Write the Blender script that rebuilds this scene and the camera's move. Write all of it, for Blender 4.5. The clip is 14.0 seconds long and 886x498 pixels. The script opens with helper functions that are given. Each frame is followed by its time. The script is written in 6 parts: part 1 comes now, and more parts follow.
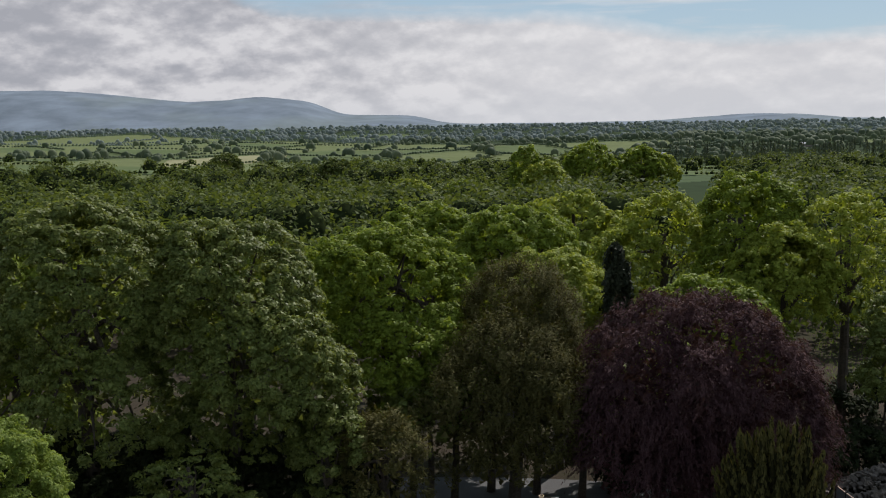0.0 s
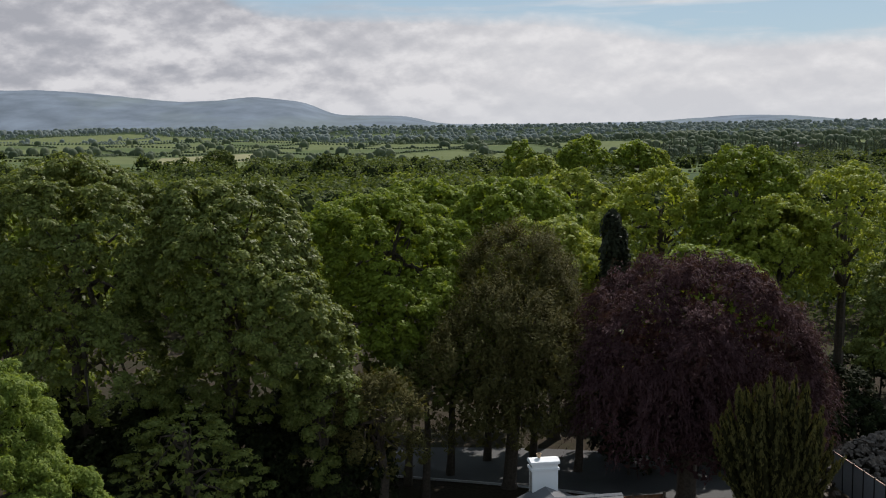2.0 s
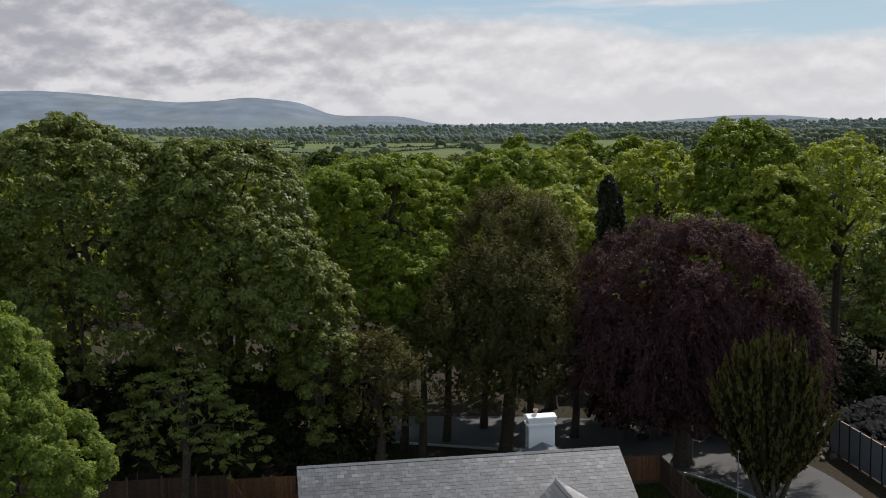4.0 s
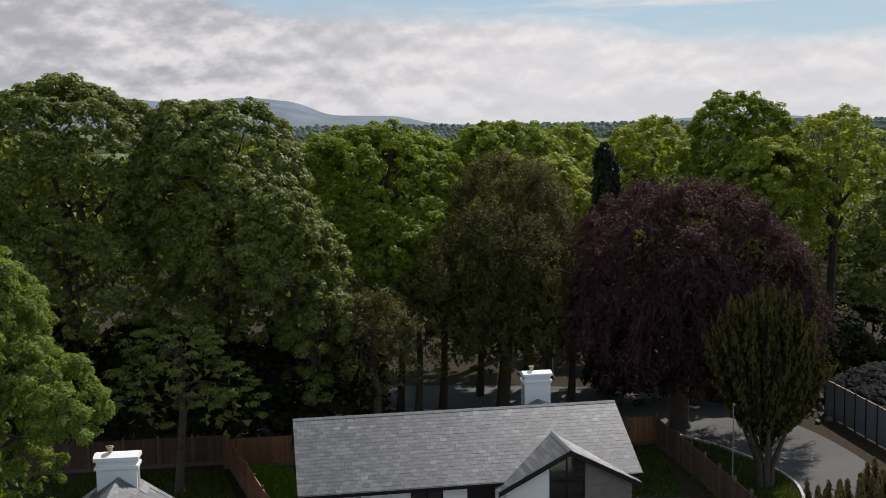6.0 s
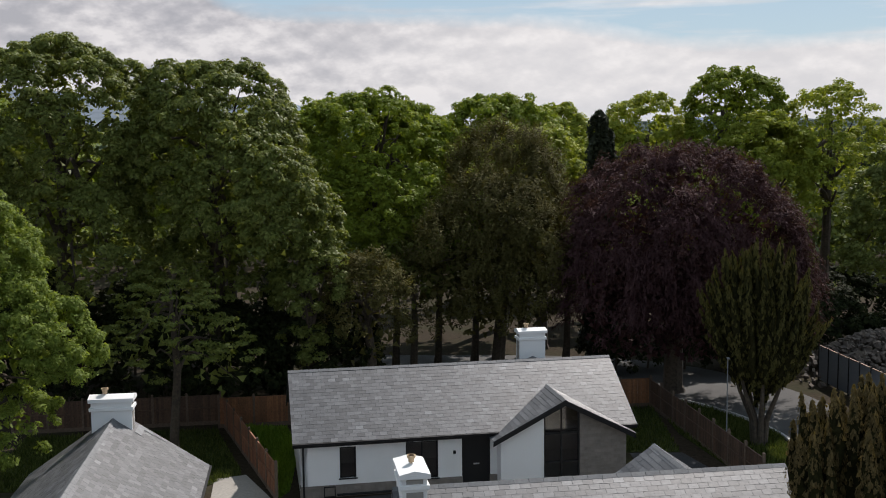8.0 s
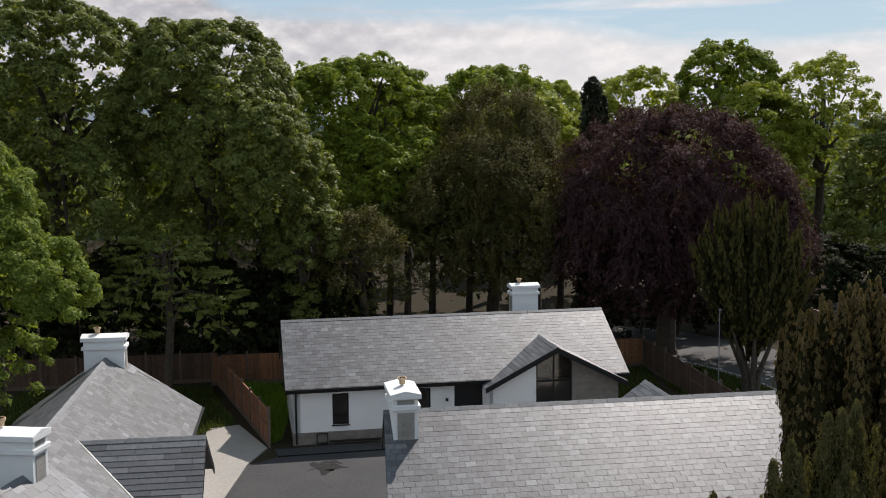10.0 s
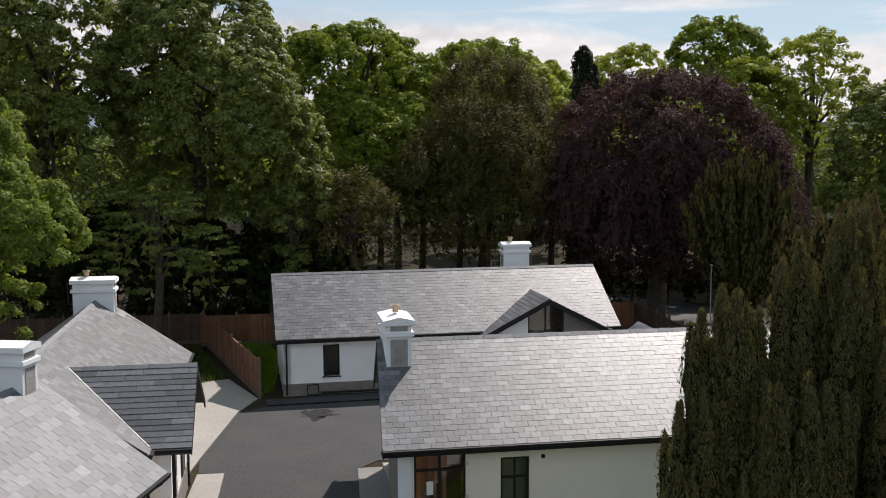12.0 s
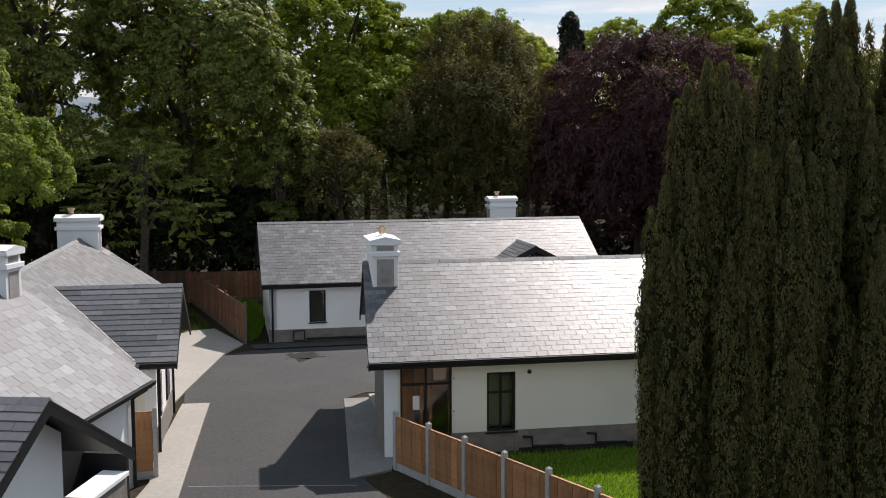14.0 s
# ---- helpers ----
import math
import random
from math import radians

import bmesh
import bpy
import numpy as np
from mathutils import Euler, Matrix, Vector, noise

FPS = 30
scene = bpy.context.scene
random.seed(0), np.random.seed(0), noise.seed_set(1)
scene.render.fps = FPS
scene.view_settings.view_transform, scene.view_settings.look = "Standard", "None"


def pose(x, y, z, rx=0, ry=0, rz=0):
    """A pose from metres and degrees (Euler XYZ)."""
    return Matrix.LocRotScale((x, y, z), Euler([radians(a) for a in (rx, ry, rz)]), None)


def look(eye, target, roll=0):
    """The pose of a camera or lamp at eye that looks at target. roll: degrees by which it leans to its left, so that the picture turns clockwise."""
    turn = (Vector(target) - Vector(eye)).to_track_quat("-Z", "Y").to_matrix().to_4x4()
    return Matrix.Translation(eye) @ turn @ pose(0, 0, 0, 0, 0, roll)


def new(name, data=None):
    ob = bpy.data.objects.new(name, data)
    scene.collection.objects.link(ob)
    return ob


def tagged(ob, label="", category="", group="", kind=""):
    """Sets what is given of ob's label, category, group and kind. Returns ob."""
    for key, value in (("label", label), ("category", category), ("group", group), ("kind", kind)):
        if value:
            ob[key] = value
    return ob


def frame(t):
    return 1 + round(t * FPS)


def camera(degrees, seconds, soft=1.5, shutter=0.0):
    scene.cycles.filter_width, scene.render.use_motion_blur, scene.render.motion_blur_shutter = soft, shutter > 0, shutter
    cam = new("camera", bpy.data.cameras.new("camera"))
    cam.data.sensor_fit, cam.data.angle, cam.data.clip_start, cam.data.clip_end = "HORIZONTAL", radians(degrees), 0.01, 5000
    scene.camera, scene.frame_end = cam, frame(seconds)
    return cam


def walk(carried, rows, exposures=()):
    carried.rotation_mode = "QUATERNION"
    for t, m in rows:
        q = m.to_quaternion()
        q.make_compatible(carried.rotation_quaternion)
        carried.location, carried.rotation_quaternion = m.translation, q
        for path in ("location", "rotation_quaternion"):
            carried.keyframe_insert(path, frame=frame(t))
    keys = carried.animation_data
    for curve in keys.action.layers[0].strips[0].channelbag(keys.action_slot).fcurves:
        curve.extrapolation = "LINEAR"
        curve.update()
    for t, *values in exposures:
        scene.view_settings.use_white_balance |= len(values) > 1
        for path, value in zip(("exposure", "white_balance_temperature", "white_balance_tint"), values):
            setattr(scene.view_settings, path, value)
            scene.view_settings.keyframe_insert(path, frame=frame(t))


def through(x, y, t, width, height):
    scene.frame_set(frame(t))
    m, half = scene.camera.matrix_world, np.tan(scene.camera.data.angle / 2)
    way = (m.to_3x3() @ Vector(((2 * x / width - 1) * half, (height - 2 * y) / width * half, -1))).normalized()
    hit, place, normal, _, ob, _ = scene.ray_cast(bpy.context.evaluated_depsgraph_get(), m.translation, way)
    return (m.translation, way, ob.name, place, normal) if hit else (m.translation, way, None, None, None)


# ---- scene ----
# camera: a drone that sinks straight down, looking out over the houses
cam = camera(45.1, 14.0, 1.0)
PATH = [
    (0, 0.974, -0.336, 23.839, 1.941, -6.150, -0.830),
    (0.5, 0.896, -0.212, 23.260, 1.847, -6.135, -0.766),
    (1, 0.823, -0.148, 22.656, 1.751, -6.120, -0.730),
    (1.5, 0.784, -0.193, 22.110, 1.661, -6.105, -0.695),
    (2, 0.737, -0.228, 21.579, 1.568, -6.090, -0.699),
    (2.5, 0.711, -0.228, 21.050, 1.513, -6.070, -0.667),
    (3, 0.673, -0.231, 20.456, 1.445, -6.055, -0.658),
    (5.5, 0.762, -0.601, 17.750, 1.260, -6.040, -0.796),
    (6, 0.738, -0.641, 17.214, 1.189, -6.035, -0.783),
    (6.5, 0.722, -0.714, 16.668, 1.112, -6.025, -0.786),
    (7, 0.739, -0.811, 16.113, 1.064, -6.029, -0.763),
    (7.5, 0.707, -0.875, 15.592, 0.972, -5.999, -0.715),
    (8, 0.661, -0.917, 15.071, 0.864, -6.001, -0.614),
    (10.5, 0.800, -1.344, 12.248, 0.506, -5.929, -0.584),
    (11, 0.701, -1.385, 11.697, 0.319, -5.896, -0.522),
    (11.5, 0.624, -1.344, 11.170, 0.164, -5.842, -0.368),
    (12, 0.591, -1.298, 10.643, -0.028, -5.844, -0.360),
    (12.5, 0.598, -1.258, 10.093, -0.239, -5.839, -0.286),
    (13, 0.594, -1.330, 9.503, -0.427, -5.851, -0.291),
    (13.5, 0.620, -1.391, 8.921, -0.547, -5.840, -0.238),
    (14, 0.584, -1.497, 8.363, -0.751, -5.819, -0.234),
]
walk(cam, [(t, pose(x, y, z, 0, 0, yaw) @ pose(0, 0, 0, 90 + pitch, 0, 0) @ pose(0, 0, 0, 0, 0, roll))
           for t, x, y, z, yaw, pitch, roll in PATH],
     [(0, -0.17, 6400, 13), (3, -0.11, 6450, 13), (6, -0.05, 6550, 14), (8, 0.01, 6600, 14), (11, 0.13, 6650, 15), (14, 0.27, 6700, 16)])

# ---- sun and sky: bright broken cloud, the sun high ahead and to the right ----
SUN = Vector((0.44, 0.88, 1.0)).normalized()
lamp = bpy.data.lights.new("sun", "SUN")
lamp.energy, lamp.angle, lamp.color = 5.0, radians(0.6), (1.0, 0.96, 0.90)
sun = new("sun", lamp)
sun.matrix_world = look(SUN * 300, (0, 0, 0))

world = bpy.data.worlds.new("sky")
scene.world = world
world.use_nodes = True


class Nodes:
    """Short hand for node trees."""

    def __init__(self, tree):
        self.t = tree

    def add(self, kind, sets=None, **ins):
        n = self.t.nodes.new(kind)
        for k, v in (sets or {}).items():
            if k == "operation":
                n.operation = v
            elif k == "blend_type":
                n.blend_type = v
            elif k == "data_type":
                n.data_type = v
            elif k == "sky_type":
                n.sky_type = v
            elif k == "feature":
                n.feature = v
        for k, v in ins.items():
            self.put(n, k, v)
        return n

    def put(self, n, k, v):
        s = n.inputs[int(k[1:])] if k[0] == "i" and k[1:].isdigit() else n.inputs[k.replace("_", " ")]
        if isinstance(v, bpy.types.NodeSocket):
            self.t.links.new(v, s)
        else:
            s.default_value = v

    def math(self, op, a, b=0.0):
        return self.add("ShaderNodeMath", {"operation": op}, i0=a, i1=b).outputs[0]

    def noise(self, vec, scale, detail=4.0, rough=0.55):
        return self.add("ShaderNodeTexNoise", i0=vec, Scale=scale, Detail=detail, Roughness=rough).outputs[0]

    def ramp(self, fac, stops):
        n = self.add("ShaderNodeValToRGB", i0=fac)
        e = n.color_ramp.elements
        while len(e) < len(stops):
            e.new(0.5)
        for s, (p, c) in zip(e, stops):
            s.position, s.color = p, (*c, 1) if len(c) == 3 else c
        return n.outputs[0]

    def mix(self, fac, a, b, blend="MIX"):
        n = self.add("ShaderNodeMix", {"data_type": "RGBA", "blend_type": blend}, i0=fac)
        self.put(n, "i6", a)
        self.put(n, "i7", b)
        return n.outputs[2]


w = Nodes(world.node_tree)
world.node_tree.nodes.clear()
coord = w.add("ShaderNodeTexCoord").outputs["Generated"]
sep = w.add("ShaderNodeSeparateXYZ", i0=coord)
sky = w.add("ShaderNodeTexSky", {"sky_type": "NISHITA"})
sky.sun_disc = False
sky.sun_elevation = math.asin(SUN.z)
sky.sun_rotation = math.atan2(SUN.x, SUN.y)
sky.air_density, sky.dust_density = 1.0, 0.2
up = sep.outputs[2]
across = sep.outputs[0]


def sky_noise(fx, fz, scale, detail, lift=0.0):
    """Noise over the sky, drawn out sideways: fx along the horizon, fz upwards."""
    v = w.add("ShaderNodeCombineXYZ", i0=w.math("MULTIPLY", across, fx), i1=w.math("MULTIPLY", sep.outputs[1], fx), i2=w.math("MULTIPLY", w.math("ADD", up, lift), fz)).outputs[0]
    return w.noise(v, scale, detail, 0.55)


bank = sky_noise(8.0, 18.0, 0.8, 5.0)
puff = sky_noise(8.0, 15.0, 2.2, 6.0)
puff_above = sky_noise(8.0, 15.0, 2.2, 6.0, 0.008)
wisp = sky_noise(4.0, 46.0, 1.1, 5.0)
# the top of the cloud bank: high to the left, lower to the right; above it thin streaks in open sky
right = w.ramp(w.math("ADD", w.math("MULTIPLY", across, 1.4), 0.5), [(0.08, (0.165, 0.165, 0.165)), (0.24, (0.112, 0.112, 0.112)), (0.58, (0.104, 0.104, 0.104)), (0.78, (0.082, 0.082, 0.082)), (1.0, (0.078, 0.078, 0.078))])
edge = w.math("ADD", w.math("SUBTRACT", right, up), w.math("MULTIPLY", w.math("SUBTRACT", w.math("ADD", w.math("MULTIPLY", bank, 0.6), w.math("MULTIPLY", puff, 0.4)), 0.5), 0.045))
mask = w.ramp(w.math("ADD", w.math("MULTIPLY", edge, 40.0), 0.5), [(0.15, (0, 0, 0)), (0.75, (1, 1, 1))])
streak = w.math("MULTIPLY", w.ramp(wisp, [(0.47, (0, 0, 0)), (0.66, (1, 1, 1))]), 0.75)
mask = w.math("MAXIMUM", mask, streak)
lit = w.math("MULTIPLY", w.math("SUBTRACT", puff, puff_above), 0.6)
lump = w.math("ADD", w.math("ADD", w.math("MULTIPLY", bank, 0.52), w.math("MULTIPLY", puff, 0.48)), lit)
grey = w.ramp(lump, [(0.38, (0.43, 0.445, 0.48)), (0.47, (0.51, 0.52, 0.55)), (0.54, (0.62, 0.625, 0.645)), (0.64, (0.78, 0.78, 0.785))])
soft = w.ramp(lump, [(0.38, (0.69, 0.70, 0.715)), (0.52, (0.76, 0.765, 0.77)), (0.64, (0.85, 0.85, 0.845))])
side = w.ramp(w.math("ADD", w.math("MULTIPLY", across, 1.4), 0.5), [(0.22, (0, 0, 0)), (0.60, (1, 1, 1))])
cloud = w.mix(side, grey, soft)
blue = w.mix(1.0, sky.outputs[0], (0.088, 0.088, 0.088, 1), "MULTIPLY")
blue = w.mix(0.65, blue, (0.42, 0.575, 0.69, 1))
air = w.mix(mask, blue, cloud)
# the pale band of far air above the horizon
low = w.ramp(up, [(0.0, (1, 1, 1)), (0.045, (0, 0, 0))])
air = w.mix(w.math("MULTIPLY", low, 0.55), air, (0.64, 0.67, 0.705, 1))
back = w.add("ShaderNodeBackground", Color=air, Strength=0.98)
w.t.links.new(back.outputs[0], w.add("ShaderNodeOutputWorld").inputs[0])


# ---- materials ----
def material(name):
    m = bpy.data.materials.new(name)
    m.use_nodes = True
    n = Nodes(m.node_tree)
    m.node_tree.nodes.clear()
    out = n.add("ShaderNodeOutputMaterial")
    return m, n, out


def surface(name, colour, rough=0.7, vary=0.15, grain=8.0, stain=0.6, bump=0.1, metal=0.0, tint=None, random_by="", spread=0.0, spec=0.5):
    """A plain surface with fine grain, wide stains, and a change of tone from piece to piece."""
    m, n, out = material(name)
    pos = n.add("ShaderNodeTexCoord").outputs["Object"]
    fine, wide = n.noise(pos, grain, 6.0), n.noise(pos, stain, 4.0)
    dark = tuple(c * (1 - vary) for c in colour)
    lite = tuple(min(1, c * (1 + vary)) for c in colour)
    col = n.ramp(fine, [(0.3, dark), (0.7, lite)])
    col = n.mix(n.math("MULTIPLY", n.ramp(wide, [(0.45, (0, 0, 0)), (0.7, (1, 1, 1))]), 0.55), col,
                (*(tint or tuple(c * (1 - 1.5 * vary) for c in colour)), 1))
    if random_by:
        if random_by == "object":
            r = n.add("ShaderNodeObjectInfo").outputs["Random"]
        else:
            r = n.add("ShaderNodeNewGeometry").outputs["Random Per Island"]
        col = n.mix(1.0, col, n.ramp(r, [(0.0, (1 - spread,) * 3), (0.6, (1.0, 1.0, 1.0)), (0.97, (1 + spread, 1 + spread, 1 + 0.95 * spread)), (0.99, (1 + 2.2 * spread, 1 + 2.2 * spread, 1 + 2.1 * spread))]), "MULTIPLY")
    b = n.add("ShaderNodeBsdfPrincipled", Base_Color=col, Roughness=rough, Metallic=metal)
    b.inputs["Specular IOR Level"].default_value = spec
    if bump:
        n.put(b, "Normal", n.add("ShaderNodeBump", Strength=bump, Distance=0.02, Height=fine).outputs[0])
    n.t.links.new(b.outputs[0], out.inputs[0])
    return m


def leafy(name, colours, through=0.35, rough=0.62, spec=0.16):
    """Leaves: tones from leaf to leaf, patches over the crown, light coming through."""
    m, n, out = material(name)
    pos = n.add("ShaderNodeTexCoord").outputs["Object"]
    r = n.add("ShaderNodeNewGeometry").outputs["Random Per Island"]
    f = n.math("ADD", n.math("MULTIPLY", r, 0.6), n.math("MULTIPLY", n.noise(pos, 0.35, 3.0), 0.5))
    col = n.ramp(f, [(0.15, colours[0]), (0.5, colours[1]), (0.9, colours[2])])
    b = n.add("ShaderNodeBsdfPrincipled", Base_Color=col, Roughness=rough)
    b.inputs["Specular IOR Level"].default_value = spec
    glow = n.mix(1.0, col, (1.3, 1.25, 0.6, 1), "MULTIPLY")
    tr = n.add("ShaderNodeBsdfTranslucent", Color=glow)
    mx = n.add("ShaderNodeMixShader", i0=through, i1=b.outputs[0], i2=tr.outputs[0])
    n.t.links.new(mx.outputs[0], out.inputs[0])
    return m


def blocks(name, stone, joint, size, rough=0.85, bump=0.5):
    """Coursed stone: blocks of uneven tone with sunken joints."""
    m, n, out = material(name)
    pos = n.add("ShaderNodeTexCoord").outputs["Object"]
    s = n.add("ShaderNodeSeparateXYZ", i0=pos)
    flat = n.add("ShaderNodeCombineXYZ", i0=n.math("ADD", s.outputs[0], s.outputs[1]), i1=s.outputs[2], i2=0.0).outputs[0]
    br = n.add("ShaderNodeTexBrick", i0=flat, Color1=(*stone, 1), Color2=(*(c * 0.6 for c in stone), 1), Mortar=(*joint, 1), Scale=1.0)
    n.put(br, "Brick Width", size * 2.1)
    n.put(br, "Row Height", size)
    n.put(br, "Mortar Size", size * 0.07)
    col = n.mix(0.5, br.outputs[0], n.ramp(n.noise(pos, 3.0), [(0.3, tuple(c * 0.7 for c in stone)), (0.7, tuple(c * 1.15 for c in stone))]))
    b = n.add("ShaderNodeBsdfPrincipled", Base_Color=col, Roughness=rough)
    n.put(b, "Normal", n.add("ShaderNodeBump", Strength=bump, Distance=0.02, Height=br.outputs[1]).outputs[0])
    n.t.links.new(b.outputs[0], out.inputs[0])
    return m


def glazing(name):
    m, n, out = material(name)
    b = n.add("ShaderNodeBsdfPrincipled", Base_Color=(0.93, 0.93, 0.93, 1), Roughness=0.03, IOR=1.45)
    b.inputs["Transmission Weight"].default_value = 1.0
    n.t.links.new(b.outputs[0], out.inputs[0])
    return m


M = {}
SL = (0.092, 0.094, 0.100)
M["slate"] = surface("roof_slate", SL, 0.47, 0.2, 9.0, 0.35, 0.2, random_by="island", spread=0.36, tint=(0.108, 0.108, 0.111), spec=0.52)
M["slate_single"] = surface("roof_slate_single", SL, 0.47, 0.2, 9.0, 0.35, 0.2, random_by="object", spread=0.36, tint=(0.108, 0.108, 0.111), spec=0.52)
M["white"] = surface("white_render", (0.78, 0.78, 0.77), 0.85, 0.03, 30.0, 0.5, 0.08, tint=(0.70, 0.70, 0.68))
M["cream"] = surface("cream_render", (0.75, 0.715, 0.61), 0.85, 0.03, 30.0, 0.5, 0.08, tint=(0.68, 0.645, 0.55))
# Wall stone: the panel stone below, browned and darkened for shade.
M["stone"] = blocks("shade_browned_stone", (0.215, 0.19, 0.165), (0.15, 0.135, 0.12), 0.14)
M["panel_stone"] = blocks("coursed_grey_stone", (0.34, 0.32, 0.29), (0.22, 0.21, 0.2), 0.14)
M["black"] = surface("black_plastic", (0.012, 0.012, 0.013), 0.55, 0.1, 12.0, 0.5, 0.0, spec=0.25)
M["lead"] = surface("lead_flashing", (0.19, 0.195, 0.20), 0.7, 0.2, 6.0, 1.0, 0.1)
M["ridge"] = surface("ridge_tile", (0.13, 0.135, 0.14), 0.6, 0.2, 12.0, 0.8, 0.2)
M["clay"] = surface("buff_clay", (0.50, 0.36, 0.22), 0.8, 0.2, 14.0, 1.0, 0.1)
M["fence"] = surface("brown_fence_board", (0.36, 0.17, 0.07), 0.75, 0.25, 9.0, 0.7, 0.25, random_by="object", spread=0.22)
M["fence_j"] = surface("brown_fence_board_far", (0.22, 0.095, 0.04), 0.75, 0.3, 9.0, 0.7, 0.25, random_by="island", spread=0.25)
# Brown boards darkened to hold the shade they stand in.
M["dim_fence"] = surface("shade_dark_fence_board", (0.085, 0.048, 0.030), 0.85, 0.3, 9.0, 0.7, 0.25, random_by="island", spread=0.3)
M["wood_post"] = surface("dark_wood_post", (0.12, 0.085, 0.06), 0.85, 0.25, 9.0, 0.7, 0.2)
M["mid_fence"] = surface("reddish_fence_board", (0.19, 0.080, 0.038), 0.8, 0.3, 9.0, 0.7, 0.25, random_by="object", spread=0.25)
M["post"] = surface("concrete_post", (0.42, 0.41, 0.39), 0.85, 0.15, 14.0, 1.2, 0.2)
M["wood"] = surface("varnished_door_wood", (0.20, 0.10, 0.04), 0.5, 0.3, 12.0, 0.8, 0.1)
M["tar"] = surface("tarmac", (0.040, 0.040, 0.041), 0.85, 0.35, 16.0, 0.45, 0.3, tint=(0.060, 0.057, 0.054), spec=0.3)
M["road"] = surface("worn_tarmac", (0.072, 0.070, 0.068), 0.85, 0.2, 22.0, 0.2, 0.3, tint=(0.11, 0.11, 0.105), spec=0.2)
M["paving"] = surface("concrete_paving", (0.30, 0.28, 0.25), 0.85, 0.14, 10.0, 0.5, 0.2, tint=(0.26, 0.245, 0.22))
# The paving darkened for the house shadow that covers the apron.
M["apron"] = surface("shadow_dark_paving", (0.20, 0.19, 0.175), 0.85, 0.16, 10.0, 0.8, 0.2, tint=(0.15, 0.14, 0.125))
M["kerb"] = surface("kerb_concrete", (0.45, 0.44, 0.42), 0.85, 0.12, 10.0, 0.6, 0.2)
M["soil"] = surface("leaf_litter", (0.040, 0.031, 0.021), 0.95, 0.4, 5.0, 0.3, 0.6, tint=(0.028, 0.035, 0.014), spec=0.05)
M["turf"] = surface("turf", (0.085, 0.145, 0.022), 0.95, 0.35, 14.0, 0.4, 0.5, tint=(0.11, 0.16, 0.03), spec=0.05)
M["blade"] = leafy("grass_blade", [(0.08, 0.15, 0.014), (0.14, 0.24, 0.025), (0.22, 0.33, 0.05)], 0.45, 0.7, 0.12)
M["gravel"] = surface("dusty_gravel", (0.12, 0.10, 0.082), 0.95, 0.2, 8.0, 0.3, 0.4)
M["rock"] = surface("rubble_stone", (0.12, 0.098, 0.080), 0.9, 0.3, 4.0, 0.6, 0.4, random_by="island", spread=0.35)
M["sheet"] = surface("grey_hoarding", (0.17, 0.19, 0.22), 0.5, 0.1, 5.0, 0.5, 0.0)
M["glass"] = glazing("window_glass")
M["bark"] = surface("bark", (0.075, 0.058, 0.042), 0.95, 0.4, 7.0, 1.0, 0.8)
M["metal"] = surface("galvanised_steel", (0.5, 0.5, 0.5), 0.45, 0.1, 9.0, 1.0, 0.0, metal=0.9)
M["room"] = surface("plastered_room", (0.35, 0.33, 0.30), 0.9, 0.05, 8.0, 0.5, 0.0)
M["curtain"] = surface("brown_curtain", (0.28, 0.15, 0.06), 0.9, 0.2, 10.0, 1.0, 0.1)
M["net"] = surface("grey_net", (0.17, 0.165, 0.155), 0.9, 0.2, 14.0, 1.0, 0.0)
M["paper"] = surface("paper_notice", (0.75, 0.75, 0.72), 0.9, 0.03, 20.0, 1.0, 0.0)
M["lime"] = leafy("lime_leaf", [(0.105, 0.145, 0.014), (0.165, 0.215, 0.024), (0.25, 0.31, 0.042)], 0.42, 0.6, 0.14)
M["sycamore"] = leafy("sycamore_leaf", [(0.085, 0.108, 0.022), (0.135, 0.165, 0.036), (0.23, 0.26, 0.075)], 0.40, 0.55, 0.2)
M["ash"] = leafy("ash_leaf", [(0.1, 0.145, 0.022), (0.16, 0.215, 0.036), (0.25, 0.31, 0.068)], 0.42, 0.6, 0.14)
M["fresh"] = leafy("fresh_leaf", [(0.155, 0.195, 0.022), (0.235, 0.28, 0.038), (0.33, 0.36, 0.065)], 0.45, 0.6, 0.15)
M["copper"] = leafy("copper_beech_leaf", [(0.04, 0.02, 0.022), (0.064, 0.031, 0.034), (0.105, 0.058, 0.06)], 0.2, 0.7, 0.06)
M["yew"] = leafy("yew_needle", [(0.022, 0.026, 0.009), (0.056, 0.058, 0.018), (0.17, 0.155, 0.05)], 0.25, 0.6, 0.1)
M["brown_yew"] = leafy("browning_yew_needle", [(0.075, 0.058, 0.024), (0.13, 0.098, 0.042), (0.21, 0.155, 0.07)], 0.3, 0.7, 0.08)
M["cedar"] = leafy("dark_cypress_needle", [(0.048, 0.047, 0.015), (0.08, 0.075, 0.024), (0.13, 0.115, 0.04)], 0.25, 0.7, 0.05)
M["spruce"] = leafy("dark_spruce_needle", [(0.012, 0.016, 0.008), (0.021, 0.026, 0.012), (0.04, 0.046, 0.02)], 0.15)
M["farwood"] = leafy("far_wood_leaf", [(0.038, 0.054, 0.014), (0.078, 0.103, 0.025), (0.15, 0.18, 0.044)], 0.35, 0.7, 0.1)
# Crown shade put into a colour, for domes set behind the valley leaves.
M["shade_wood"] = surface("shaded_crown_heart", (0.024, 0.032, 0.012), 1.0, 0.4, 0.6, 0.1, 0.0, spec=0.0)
# Air haze is painted into the next two leaf colours, paler with distance.
M["hill_tree"] = leafy("haze_tinted_hedgerow_leaf", [(0.075, 0.1, 0.062), (0.112, 0.14, 0.084), (0.16, 0.185, 0.11)], 0.4, 0.7, 0.1)
